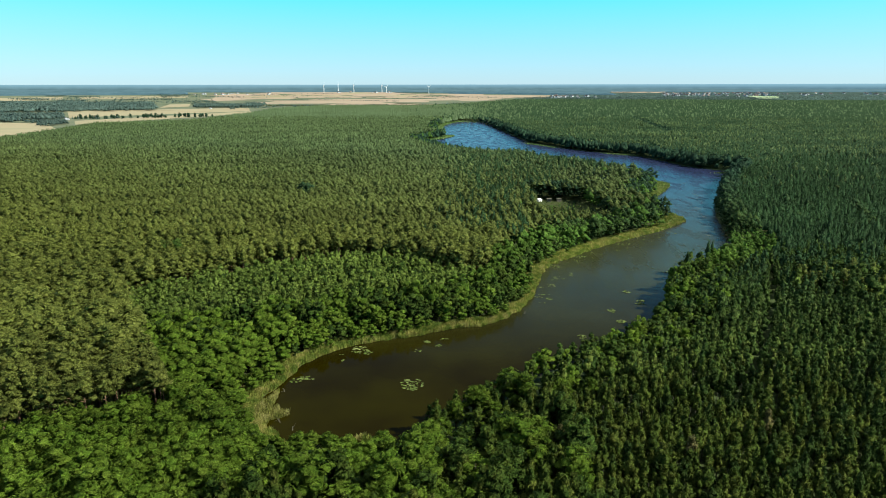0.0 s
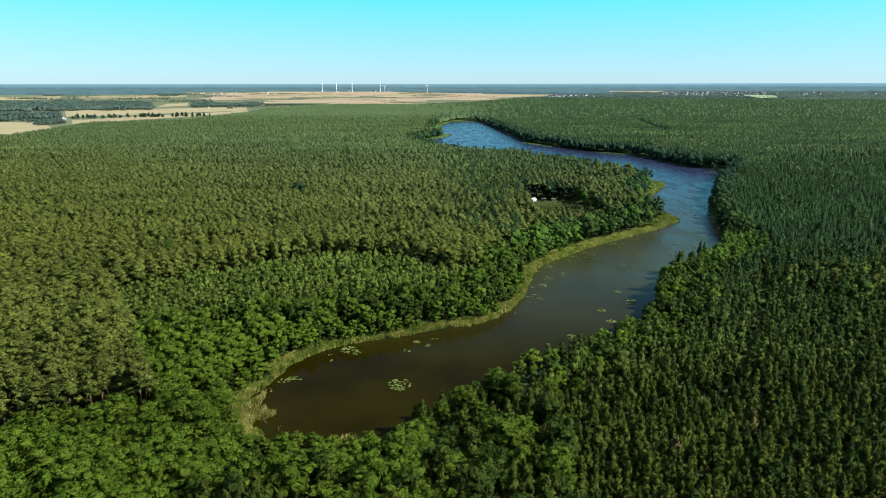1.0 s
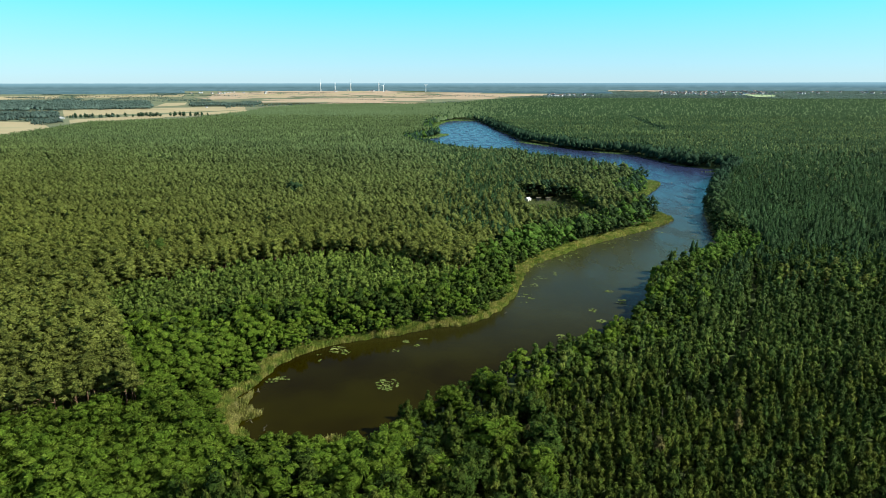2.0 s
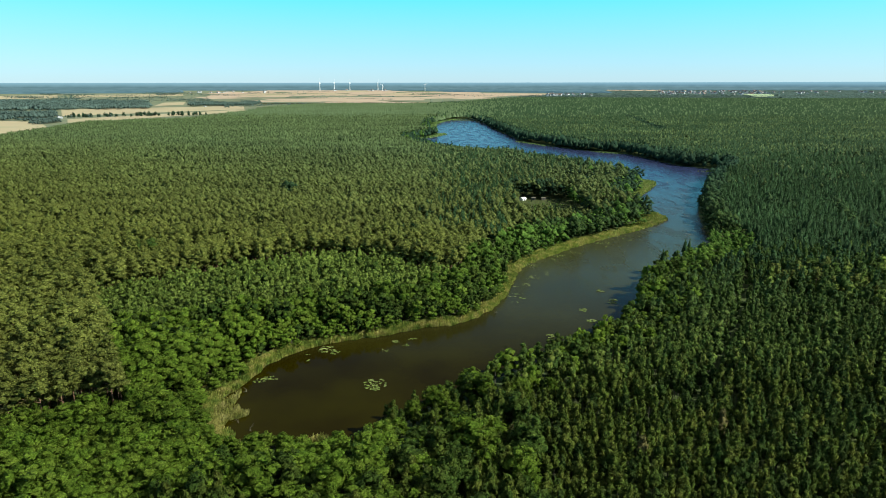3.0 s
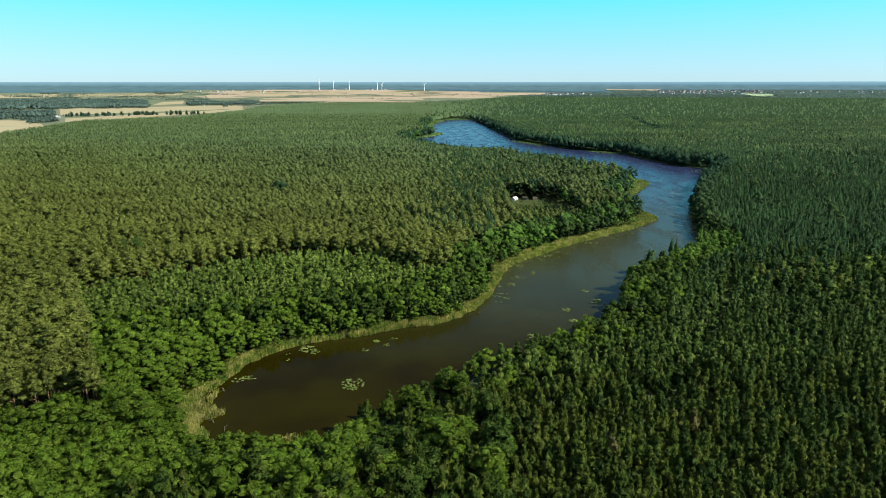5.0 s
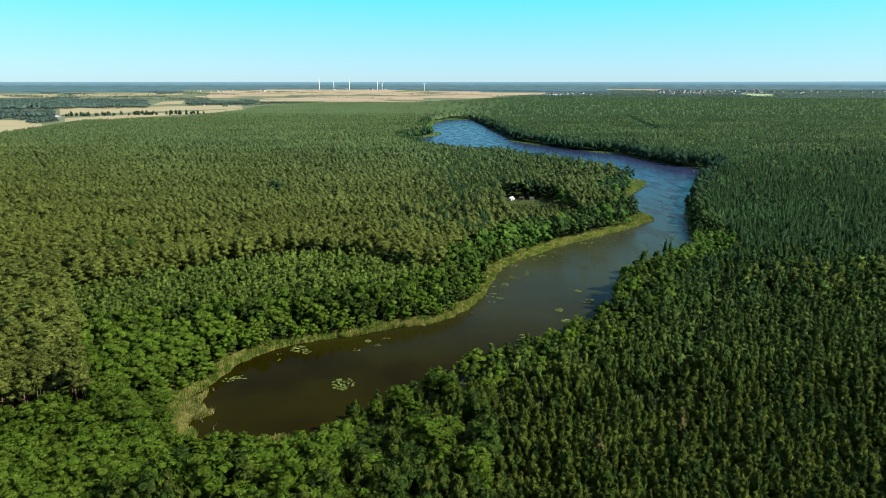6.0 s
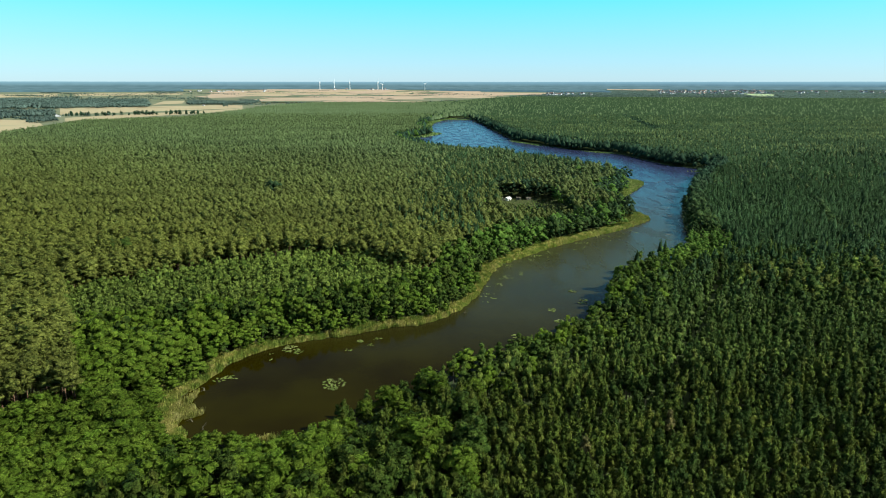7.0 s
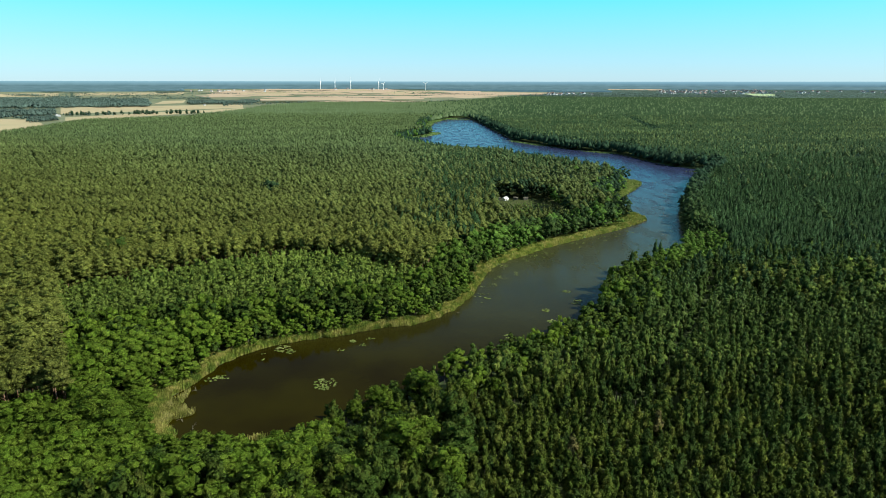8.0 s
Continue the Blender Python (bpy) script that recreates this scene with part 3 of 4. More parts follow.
    for cx, cy, r in (116, 165, 3.0), (121, 161, 2.8), (90, 186, 2.4):
        gone |= np.hypot(x - cx, y - cy) < r
    for line, half in RIDES:
        gone |= line_distance(x, y, line) < half
    for line, half in DARK_ROWS:
        row = line_distance(x, y, line) < half
        kind, h = np.where(row, 3, kind), np.where(row, h + 1.0, h)
    gone |= (x > 63) & (x < 94) & (y > 573) & (y < 580)
    # behind the house, shade on the trees is likewise put into dark leaves
    behind = (x > 60) & (x < 104) & (y > 581) & (y < 598)
    kind, h = np.where(behind & (u < 0.7), 3, kind), np.where(behind, 17 + 2.0 * v, h)
    for line in ((139, 1187), (178, 1110)), ((244, 1006), (273, 981)):
        gone |= line_distance(x, y, line) < 9
    # in front of the house growth is kept below the camera's line of sight to it
    ahead = (x > 57) & (x < 112) & (y > 430) & (y < 578)
    h = np.where(ahead, np.minimum(h, (0.8 + 0.15 * np.maximum(572 - y, 0)) * (0.4 + 0.5 * u)), h)
    gone |= (rng.random(n) < 0.008)
    kind = np.where(gone, -1, kind)
    return kind, np.maximum(h, 2.0)


def scatter(y0, y1, gap):
    """Jittered places on the plan between two distances, a little beyond the view's edges, in rows askew to the view."""
    half, lean = 0.68 * y1 + 75, 0.41
    reach = half + 0.5 * (y1 - y0)
    gx, gy = np.meshgrid(np.arange(-reach, reach, gap), np.arange(-reach, reach, gap))
    gx[1::2] += gap / 2
    gx = (gx + rng.uniform(-0.38, 0.38, gx.shape) * gap).ravel()
    gy = (gy + rng.uniform(-0.38, 0.38, gy.shape) * gap).ravel()
    x, y = gx * math.cos(lean) - gy * math.sin(lean), (y0 + y1) / 2 + gx * math.sin(lean) + gy * math.cos(lean)
    keep = (y > y0) & (y < y1) & (x > -0.68 * y - 46) & (x < 0.68 * y + 68)
    x, y = x[keep], y[keep]
    keep = np.hypot(x, y) < np.hypot(1, x / y) * np.interp(x / y, *FOREST_EDGE)
    return x[keep], y[keep]


def grow(name, places, level, kind, label, leaf=None):
    """Joins many trees of one kind into one object."""
    x, y, h, wide, turn = places
    if not len(x):
        return
    pick = rng.integers(0, len(VARIANTS[kind][level]), len(x))
    verts, faces, normals, index, n = [], [], [], [], 0
    k = squeeze(x, y)
    base = lay(x, y, 0.5)
    for i, (crown, wood) in enumerate(VARIANTS[kind][level]):
        on = np.flatnonzero(pick == i)
        if not len(on):
            continue
        s = (h[on] / KINDS[kind][3] * k[on])[:, None]
        cs, sn, w = np.cos(turn[on])[:, None], np.sin(turn[on])[:, None], wide[on][:, None]
        for slot, piece in ((0, crown), (1, wood)):
            if piece is None or (slot == 1 and level > 1):
                continue
            pv, pf, pn = piece
            vx, vy, vz = pv[:, 0], pv[:, 1], pv[:, 2]
            out = np.stack([base[on, 0:1] + s * w * (vx * cs - vy * sn), base[on, 1:2] + s * w * (vx * sn + vy * cs), base[on, 2:3] + s * vz], -1)
            verts.append(out.reshape(-1, 3))
            normals.append(np.stack([pn[:, 0] * cs - pn[:, 1] * sn, pn[:, 0] * sn + pn[:, 1] * cs, pn[:, 2] + 0 * cs], -1).reshape(-1, 3))
            faces.append((pf[None] + (np.arange(len(on)) * len(pv))[:, None, None] + n).reshape(-1, 3))
            index.append(np.full(len(on) * len(pf), slot))
            n += len(on) * len(pv)
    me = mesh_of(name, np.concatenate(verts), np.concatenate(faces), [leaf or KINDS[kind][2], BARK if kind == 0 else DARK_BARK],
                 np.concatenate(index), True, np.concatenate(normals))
    tagged(new(name, me), label, "forest", kind="stuff")


LABELS = ["tall Scots pine with bare reddish trunk and olive crown", "slim young dark green pine in a dense plantation",
          "bushy bright green broad-leaved tree near the lake", "tall dark green alder with a deep rounded crown",
          "slim light green sapling in a young stand", "slim young pine, its needles darkened to look shaded"]
FOREST_NAMES = [("pine_forest", "olive green crowns of an old pine forest"), ("young_pine_forest", "dense dark green young pine plantation"),
                ("broadleaf_forest", "bright green broad-leaved trees along the lake"),
                ("alder_forest", "tall dark green alders on the lake bank"),
                ("sapling_forest", "light green stand of young trees"),
                ("dark_pine_forest", "plantation pines with needles darkened to look shaded")]


def solid(name, piece, material):
    """A soft-shaded mesh of one piece of a tree."""
    v, f, n = piece
    return mesh_of(name, v, f, [material], smooth=True, normals=n)


def plant_single(kind, x, y, h, wide, turn):
    """The nearest trees, each a thing of its own with a trunk and a crown."""
    name, _, leaf, tall = KINDS[kind]
    models = []
    for crown, wood in VARIANTS[kind][0]:
        models.append((solid("crown", crown, leaf), solid("trunk", wood, BARK if kind == 0 else DARK_BARK)))
    for i in range(len(x)):
        crown, trunk = models[i % len(models)]
        tree = tagged(new(name), LABELS[kind], "tree", FOREST_NAMES[kind][0].replace("_", " "))
        s = h[i] / tall
        tree.matrix_world = pose(x[i], y[i], 0.5, 0, 0, math.degrees(turn[i])) @ Matrix.Diagonal((s * wide[i], s * wide[i], s, 1))
        for part_name, me in (("trunk", trunk), ("crown", crown)):
            new(part_name, me).parent = tree


def plant():
    bands = ((108, 200, 1.0, 0, 14), (200, 360, 1.0, 14, 40), (360, 760, 1.04, 40, 160), (760, 1800, 1.42, 160, 180))
    spread = [(1.1, 1.14, 1.27, 1.32), (1.06, 1.1, 1.14, 1.42), (1.22, 1.2, 1.2, 1.45), (1.05, 1.05, 1.15, 1.45), (1.0, 1.32, 1.3, 1.4), (1.06, 1.1, 1.14, 1.42)]
    for level, (y0, y1, coarse, fade0, fade1) in enumerate(bands):
        grown = []
        for gap, kinds in ((4.25, (0, 2, 3)), (3.3, (1, 4, 5))):
            x, y = scatter(y0 - fade0, y1 + fade1, gap * coarse)
            blend = rng.random(len(x))
            soft = (blend < (y - y0 + fade0 + 0.01) / (2 * fade0 + 0.01)) & (blend > (y - y1 + fade1) / (2 * fade1 + 0.01))
            x, y = x[soft], y[soft]
            kind, h = forest(x, y)
            on = np.isin(kind, kinds)
            grown.append((x[on], y[on], kind[on], h[on]))
        x, y, kind, h = [np.concatenate(a) for a in zip(*grown)]
        if level == 3:
            h = h - 0.4 * (h - np.median(h)) * (h > 12)
        wide = rng.uniform(0.82, 1.24, len(x)) * np.array([spread[k][level] for k in range(6)])[kind]
        wide = wide * np.where((kind == 2) | (kind == 3), np.clip(10 / h, 1, 2.0) ** 0.75, 1.0)
        wide = wide * np.where((kind == 2) & (y < 225), 1.18, 1.0)
        wide = wide * np.where((kind == 3) & (y > 400) & (h < 13), 1.3, 1.0)
        turn = rng.uniform(0, 6.28, len(x))
        for k in range(6):
            on = np.flatnonzero(kind == k)
            on = on[np.argsort(y[on] + 0.15 * np.abs(x[on]))]
            if level == 0:
                plant_single(k, x[on[:260]], y[on[:260]], h[on[:260]], wide[on[:260]], turn[on[:260]])
                on = on[260:]
            grow(FOREST_NAMES[k][0], (x[on], y[on], h[on], wide[on], turn[on]), level, k, FOREST_NAMES[k][1], HAZY_YOUNG if (level, k) == (3, 1) else None)


plant()


def near_forest():
    """The forest goes on under the path and a little behind it."""
    gx, gy = np.meshgrid(np.arange(-82, 83, 6.0), np.arange(-45, 108, 6.0))
    x = (gx + rng.uniform(-1.9, 1.9, gx.shape)).ravel()
    y = (gy + rng.uniform(-1.9, 1.9, gx.shape)).ravel()
    leafy = patches(x, y, 60, 6) > 0.55
    for k, on in ((1, ~leafy), (2, leafy)):
        m = int(on.sum())
        grow(FOREST_NAMES[k][0], (x[on], y[on], 12 + 1.5 * rng.normal(size=m), rng.uniform(1.4, 1.8, m), rng.uniform(0, 6.28, m)), 1, k, FOREST_NAMES[k][1])


near_forest()


def forest_behind():
    """The same forest, seen in no view, closes the place at the back and the sides."""
    gx, gy = np.meshgrid(np.arange(-430, 431, 9.0), np.arange(-330, 108, 9.0))
    x = (gx + rng.uniform(-2.6, 2.6, gx.shape)).ravel()
    y = (gy + rng.uniform(-2.6, 2.6, gx.shape)).ravel()
    out = ((np.abs(x) > 84) | (y < -47)) & (np.abs(x) > 0.68 * y + 40)
    x, y = x[out], y[out]
    n = len(x)
    grow("young_pine_forest", (x, y, 12 + 1.5 * rng.normal(size=n), rng.uniform(1.7, 2.5, n), rng.uniform(0, 6.28, n)), 3, 1, FOREST_NAMES[1][1])


forest_behind()


# ---- distant woods ----
def wood_sheet(name, corners, high, step, label, material, rough=2.6, lift=(0.0, 0.0)):
    """A closed block of far woodland: an uneven canopy with a steep edge. Corners: u and d, near side first, going
    round.
    lift: by how much the far side is raised, at its two ends, to meet the horizon line in the camera's view."""
    a, b, c, d = [np.array((u * q, q)) for u, q in corners]
    nx = int(np.clip(np.linalg.norm(b - a) / step, 4, 160))
    ny = int(np.clip(np.linalg.norm(d - a) / step, 3, 50))
    s, t = np.meshgrid(np.linspace(0, 1, nx), np.linspace(0, 1, ny) ** 1.3)
    s, t = s.ravel()[:, None], t.ravel()[:, None]
    p = (a * (1 - s) + b * s) * (1 - t) + (d * (1 - s) + c * s) * t
    p = p + rng.uniform(-0.3, 0.3, p.shape) * step
    edge = ((s == 0) | (s == 1) | (t == 0)).ravel()
    h = high + rough * rng.normal(size=len(p)) + 2 * patches(p[:, 0], p[:, 1], 160, 2)
    h = np.where(edge, 0.0, np.maximum(h, 2.0))
    v = lay(p[:, 0], p[:, 1], h)
    v[:, 2] += ((lift[0] * (1 - s) + lift[1] * s) * t).ravel()
    me = mesh_of(name, v, sheet(nx, ny), [material])
    tagged(new(name, me), label, "woodland", kind="structure" if name == "backdrop" else "stuff")


def far_canopy():
    """The forest past the nearer trees, out to its edge at the fields: pointed crowns, each a few faces."""
    gap = 11.6
    gx, gy = np.meshgrid(np.arange(-2700, 3000, gap), np.arange(1620, 4400, gap))
    x = (gx + rng.uniform(-0.45, 0.45, gx.shape) * gap).ravel()
    y = (gy + rng.uniform(-0.45, 0.45, gx.shape) * gap).ravel()
    keep = (np.abs(x) < 0.68 * y + 60) & (np.hypot(x, y) < np.hypot(1, x / y) * np.interp(x / y, *FOREST_EDGE))
    keep &= (bank(x, y)[0] > 3) & (rng.random(len(x)) < (y - 1620) / 360)
    x, y = x[keep], y[keep]
    k, n = squeeze(x, y), len(x)
    h = (17 + 1.7 * rng.normal(size=n) + 2 * patches(x, y, 300, 5)) * k
    r, a = gap * 0.56 * rng.uniform(0.8, 1.25, n) * k, rng.uniform(0, 6.28, n)
    base = lay(x, y, 0.0)
    ring = []
    for i in range(4):
        t = a + i * 1.571
        ring.append(base + np.stack([r * np.cos(t), r * np.sin(t), h * 0.4], -1))
    top = base + np.stack([0.15 * r * np.cos(a), 0.15 * r * np.sin(a), h], -1)
    v = np.stack([*ring, top], 1).reshape(-1, 3)
    f = np.array([(0, 1, 4), (1, 2, 4), (2, 3, 4), (3, 0, 4)])
    # some of the paler needles go east too, to imitate haze
    west = (x < (0.04 + 0.05 * rng.normal(size=n)) * y) | (rng.random(n) < 0.22)
    soft = v.reshape(-1, 5, 3) - base[:, None] - np.stack([0 * h, 0 * h, 0.1 * h], -1)[:, None]
    soft = unit(soft + rng.normal(size=soft.shape) * 0.6)
    for side, leaf in ((west, HAZY_PINE), (~west, HAZY_YOUNG)):
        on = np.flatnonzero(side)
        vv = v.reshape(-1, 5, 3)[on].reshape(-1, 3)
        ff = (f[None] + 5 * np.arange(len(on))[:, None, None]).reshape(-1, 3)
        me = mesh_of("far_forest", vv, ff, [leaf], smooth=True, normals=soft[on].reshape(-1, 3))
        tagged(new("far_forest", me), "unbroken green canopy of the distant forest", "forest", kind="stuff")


far_canopy()


def woodland(corners, gap, high, label, ragged=0.25):
    """A far wood of single crowns with an uneven edge. Corners: u and d, near side first, going round."""
    a, b, c, d = [np.array((u * q, q)) for u, q in corners]
    count = int(0.5 * (np.linalg.norm(b - a) + np.linalg.norm(c - d)) * 0.5 * (np.linalg.norm(d - a) + np.linalg.norm(c - b)) / gap ** 2)
    q, t = rng.random((count, 1)), rng.random((count, 1)) ** 0.85
    p = (a * (1 - q) + b * q) * (1 - t) + (d * (1 - q) + c * q) * t
    rim = np.minimum(np.minimum(q, 1 - q), np.minimum(t, 1 - t)).ravel()
    keep = rim > ragged * (patches(p[:, 0], p[:, 1], 190, 3) - 0.45)
    x, y = p[keep].T
    n = len(x)
    h = high * rng.uniform(0.7, 1.15, n) * (0.75 + 0.5 * patches(x, y, 260, 6))
    grow("distant_woodland", (x, y, h, rng.uniform(1.1, 1.8, n) * gap / 9.0, rng.uniform(0, 6.28, n)), 3, 3, label, HAZY_LEAF)


woodland([(-0.72, 2437), (-0.449, 2704), (-0.456, 3669), (-0.72, 3900)], 13, 17, "grey-green woodland between the fields")
woodland([(-0.72, 1850), (-0.60, 1830), (-0.60, 2260), (-0.72, 2400)], 11, 15, "dark copse beside the grain field", 0.95)
woodland([(-0.64, 1640), (-0.59, 1720), (-0.60, 1860), (-0.66, 1900)], 10, 13, "dark copse beside the grain field", 0.95)
woodland([(-0.396, 3000), (-0.282, 3150), (-0.282, 3480), (-0.395, 3460)], 12, 16, "dark wood at the far side of the field", 0.5)
woodland([(0.12, 4300), (0.50, 4150), (0.50, 5200), (0.12, 5000)], 17, 14, "distant green woodland before a village")
woodland([(0.50, 3900), (0.80, 3850), (0.80, 6000), (0.50, 5600)], 20, 15, "distant blue-green woodland")
woodland([(0.20, 5200), (0.50, 5300), (0.50, 6600), (0.22, 6600)], 30, 13, "trees and gardens round a village", 0.6)
wood_sheet("distant_woodland", [(0.13, 4900), (0.80, 4900), (0.80, 9600), (0.20, 9600)], 5, 34, "distant trees and gardens round a village", HAZY_LEAF)
# backdrop woods with the painted haze glow
wood_sheet("backdrop", [(-0.80, 6400), (-0.40, 7200), (-0.40, 9400), (-0.80, 9400)], 18, 30, "hazy blue-green woods far off", HAZY_WOODS)
wood_sheet("backdrop", [(0.02, 8000), (0.26, 6800), (0.24, 9400), (-0.03, 9400)], 18, 30, "hazy blue-green woods far off", HAZY_WOODS)
wood_sheet("backdrop", [(-0.82, 9700), (0.82, 9700), (0.82, 70000), (-0.82, 70000)], 18, 30, "hazy dark woods along the horizon", HAZY_WOODS, lift=(6.0, 15.0))


# ---- fields ----
def field(corners, material, label, rise=1.5):
    a, b, c, d = [np.array((u * q, q)) for u, q in corners]
    n = 24
    s, t = np.meshgrid(np.linspace(0, 1, n), np.linspace(0, 1, n))
    s, t = s.ravel()[:, None], t.ravel()[:, None]
    p = (a * (1 - s) + b * s) * (1 - t) + (d * (1 - s) + c * s) * t
    me = mesh_of("field", lay(p[:, 0], p[:, 1], rise), sheet(n, n), [material], smooth=True)
    tagged(new("field", me), label, "field", kind="structure")


def patchwork(u0, u1, edges, choices, rise):
    """Strips of farmland side by side, of uneven width."""
    for d0, d1 in zip(edges, edges[1:]):
        u = u0
        while u < u1:
            w = rng.uniform(0.04, 0.13)
            material, label = choices[rng.integers(len(choices))]
            tilt = rng.uniform(-0.04, 0.04) * d0
            skew = rng.uniform(-0.05, 0.05)
            field([(u, d0 + tilt), (min(u + w, u1) + 0.01, d0 - tilt), (min(u + w, u1) + skew, d1), (u + skew, d1)], material, label, rise + rng.uniform(0, 0.4))
            u += w


field([(-0.80, 3400), (0.10, 4000), (0.20, 8600), (-0.80, 10500)], MEADOW, "pale green distant farmland", 0.5)
field([(-0.80, 1250), (-0.28, 2400), (-0.28, 3600), (-0.80, 3600)], MEADOW, "green meadow past the forest edge", 0.5)
field([(-0.80, 1160), (-0.612, 1480), (-0.63, 1800), (-0.80, 1900)], STRAW, "golden ripe grain field", 1.0)
field([(-0.585, 1740), (-0.30, 2480), (-0.309, 2660), (-0.585, 1925)], STRAW, "pale harvested strip below a row of trees", 1.0)
field([(-0.592, 2120), (-0.309, 2680), (-0.309, 3090), (-0.592, 2640)], STRAW, "wide straw-coloured field behind the tree row", 1.0)
field([(-0.448, 3060), (-0.402, 3240), (-0.398, 3700), (-0.432, 3600)], STRAW, "small pale field among woods", 1.4)
DRY = [(STUBBLE, "pinkish stubble field, wide and dry"), (STUBBLE, "pinkish stubble field, wide and dry"),
       (STUBBLE, "pinkish stubble field, wide and dry"), (STRAW, "straw-coloured harvested field"), (MEADOW, "green strip between stubble fields")]
patchwork(-0.33, 0.0, [3560, 3750, 4100, 4550], [DRY[0], DRY[3], DRY[4]], 1.0)
field([(-0.03, 3900), (0.09, 4350), (0.135, 4950), (-0.03, 4750)], MEADOW, "pale green meadow before the stubble", 1.3)
patchwork(-0.36, 0.08, [4550, 5000, 5500, 6200], DRY, 1.4)
field([(0.04, 5500), (0.18, 5850), (0.205, 6500), (0.02, 7300)], STUBBLE, "pinkish stubble field that tapers towards the village", 1.9)
patchwork(-0.34, 0.04, [6200, 7000, 8000], DRY[:4], 1.8)
patchwork(-0.30, -0.06, [8000, 9700], DRY[:4], 2.2)
field([(-0.30, 2895), (-0.021, 3300), (-0.021, 3600), (-0.30, 3250)], MEADOW, "green strip of meadow before the stubble", 1.2)
field([(-0.70, 4300), (-0.594, 4800), (-0.594, 5957), (-0.70, 5436)], STRAW, "thin pale field far off", 1.2)
field([(-0.568, 4900), (-0.40, 5500), (-0.40, 6587), (-0.568, 5957)], STRAW, "thin pale field far off", 1.2)
field([(0.25, 8949), (0.335, 8350), (0.334, 10445), (0.25, 11397)], STUBBLE, "thin pinkish field near the horizon", 9.0)
field([(0.478, 4750), (0.507, 4600), (0.507, 5685), (0.455, 5957)], GREEN_FIELD, "bright green field edge among woods", 12.0)


# ---- trees in the fields ----
def part(name, verts_faces, material, parent, label=""):
    ob = new(name, mesh_of(name, verts_faces[0], verts_faces[1], [material]))
    ob.parent = parent
    return tagged(ob, label)


def field_trees():
    models = [(solid("crown", c, ALDER), solid("trunk", w, DARK_BARK)) for c, w in VARIANTS[2][1]]
    us = np.concatenate([np.linspace(-0.585, -0.50, 24), np.linspace(-0.482, -0.44, 13), np.linspace(-0.425, -0.37, 15)])
    for i, u in enumerate(us + rng.uniform(-0.004, 0.004, len(us))):
        d = 2030 + (u + 0.58) * 700 + rng.uniform(-16, 16)
        h, k = rng.uniform(12, 19), float(squeeze(u * d, d))
        x, y, z = spot(u, d, 0.5)
        tree = tagged(new("field_tree"), "round dark green tree in a row along the field", "tree", "row of field trees")
        s, w = h / 14 * k, rng.uniform(1.1, 1.5)
        tree.matrix_world = pose(x, y, z - 2.5 * k, 0, 0, rng.uniform(0, 360)) @ Matrix.Diagonal((s * w, s * w, s, 1))
        for name, me in zip(("crown", "trunk"), models[i % len(models)]):
            new(name, me).parent = tree


def hedge(name, ends, count, high, label, spread=25.0):
    (u0, d0), (u1, d1) = ends
    t = rng.random(count)
    d = d0 + (d1 - d0) * t + rng.normal(size=count) * spread
    x = (u0 + (u1 - u0) * t) * d
    grow(name, (x, d, high * rng.uniform(0.6, 1.2, count), rng.uniform(1.0, 1.7, count), rng.uniform(0, 6, count)), 3, 3, label, HAZY_LEAF)


field_trees()
hedge("hedgerow", ((-0.30, 3400), (-0.02, 3480)), 60, 10, "scattered bushes and trees at the field edge", 60)
hedge("hedgerow", ((-0.02, 3450), (0.12, 4000)), 60, 13, "dark trees before the stubble field", 90)
hedge("hedgerow", ((-0.34, 5200), (0.10, 5400)), 50, 9, "bushes scattered over the stubble", 500)
hedge("hedgerow", ((-0.34, 6400), (0.08, 6200)), 90, 10, "bushes scattered over the stubble", 900)
hedge("hedgerow", ((-0.30, 7300), (-0.17, 7900)), 110, 13, "hedge on the far stubble field", 60)
hedge("hedgerow", ((-0.06, 6200), (0.09, 5300)), 70, 12, "hedge on the far stubble field", 300)
hedge("hedgerow", ((-0.55, 3900), (-0.36, 4300)), 160, 14, "dark tree line behind the wood", 260)
hedge("hedgerow", ((-0.68, 4700), (-0.40, 5600)), 260, 14, "tree line among far fields", 300)
hedge("hedgerow", ((0.13, 5700), (0.28, 5900)), 120, 13, "trees between village houses", 350)
hedge("hedgerow", ((0.28, 7000), (0.75, 7000)), 260, 14, "trees between village houses", 900)
for row in range(9):
    start, along = rng.uniform(-0.34, 0.0), rng.uniform(0.04, 0.12)
    off = rng.uniform(4300, 7600)
    hedge("hedgerow", ((start, off), (start + along, off + rng.uniform(-250, 250))), 40, 11, "dark hedge between stubble fields", 25)
for row in range(12):
    start, along = rng.uniform(-0.70, -0.40), rng.uniform(0.03, 0.09)
    off = rng.uniform(3800, 7000)
    hedge("hedgerow", ((start, off), (start + along, off + rng.uniform(-200, 200))), 70, 15, "dark tree line among far fields", 60)
hedge("hedgerow", ((0.09, 4400), (0.20, 6300)), 150, 15, "trees at the end of the stubble field", 160)
hedge("hedgerow", ((-0.34, 2900), (-0.20, 3250)), 90, 13, "trees along the forest edge", 60)
hedge("hedgerow", ((-0.62, 1990), (-0.50, 2060)), 26, 12, "dark trees beside a farm", 25)


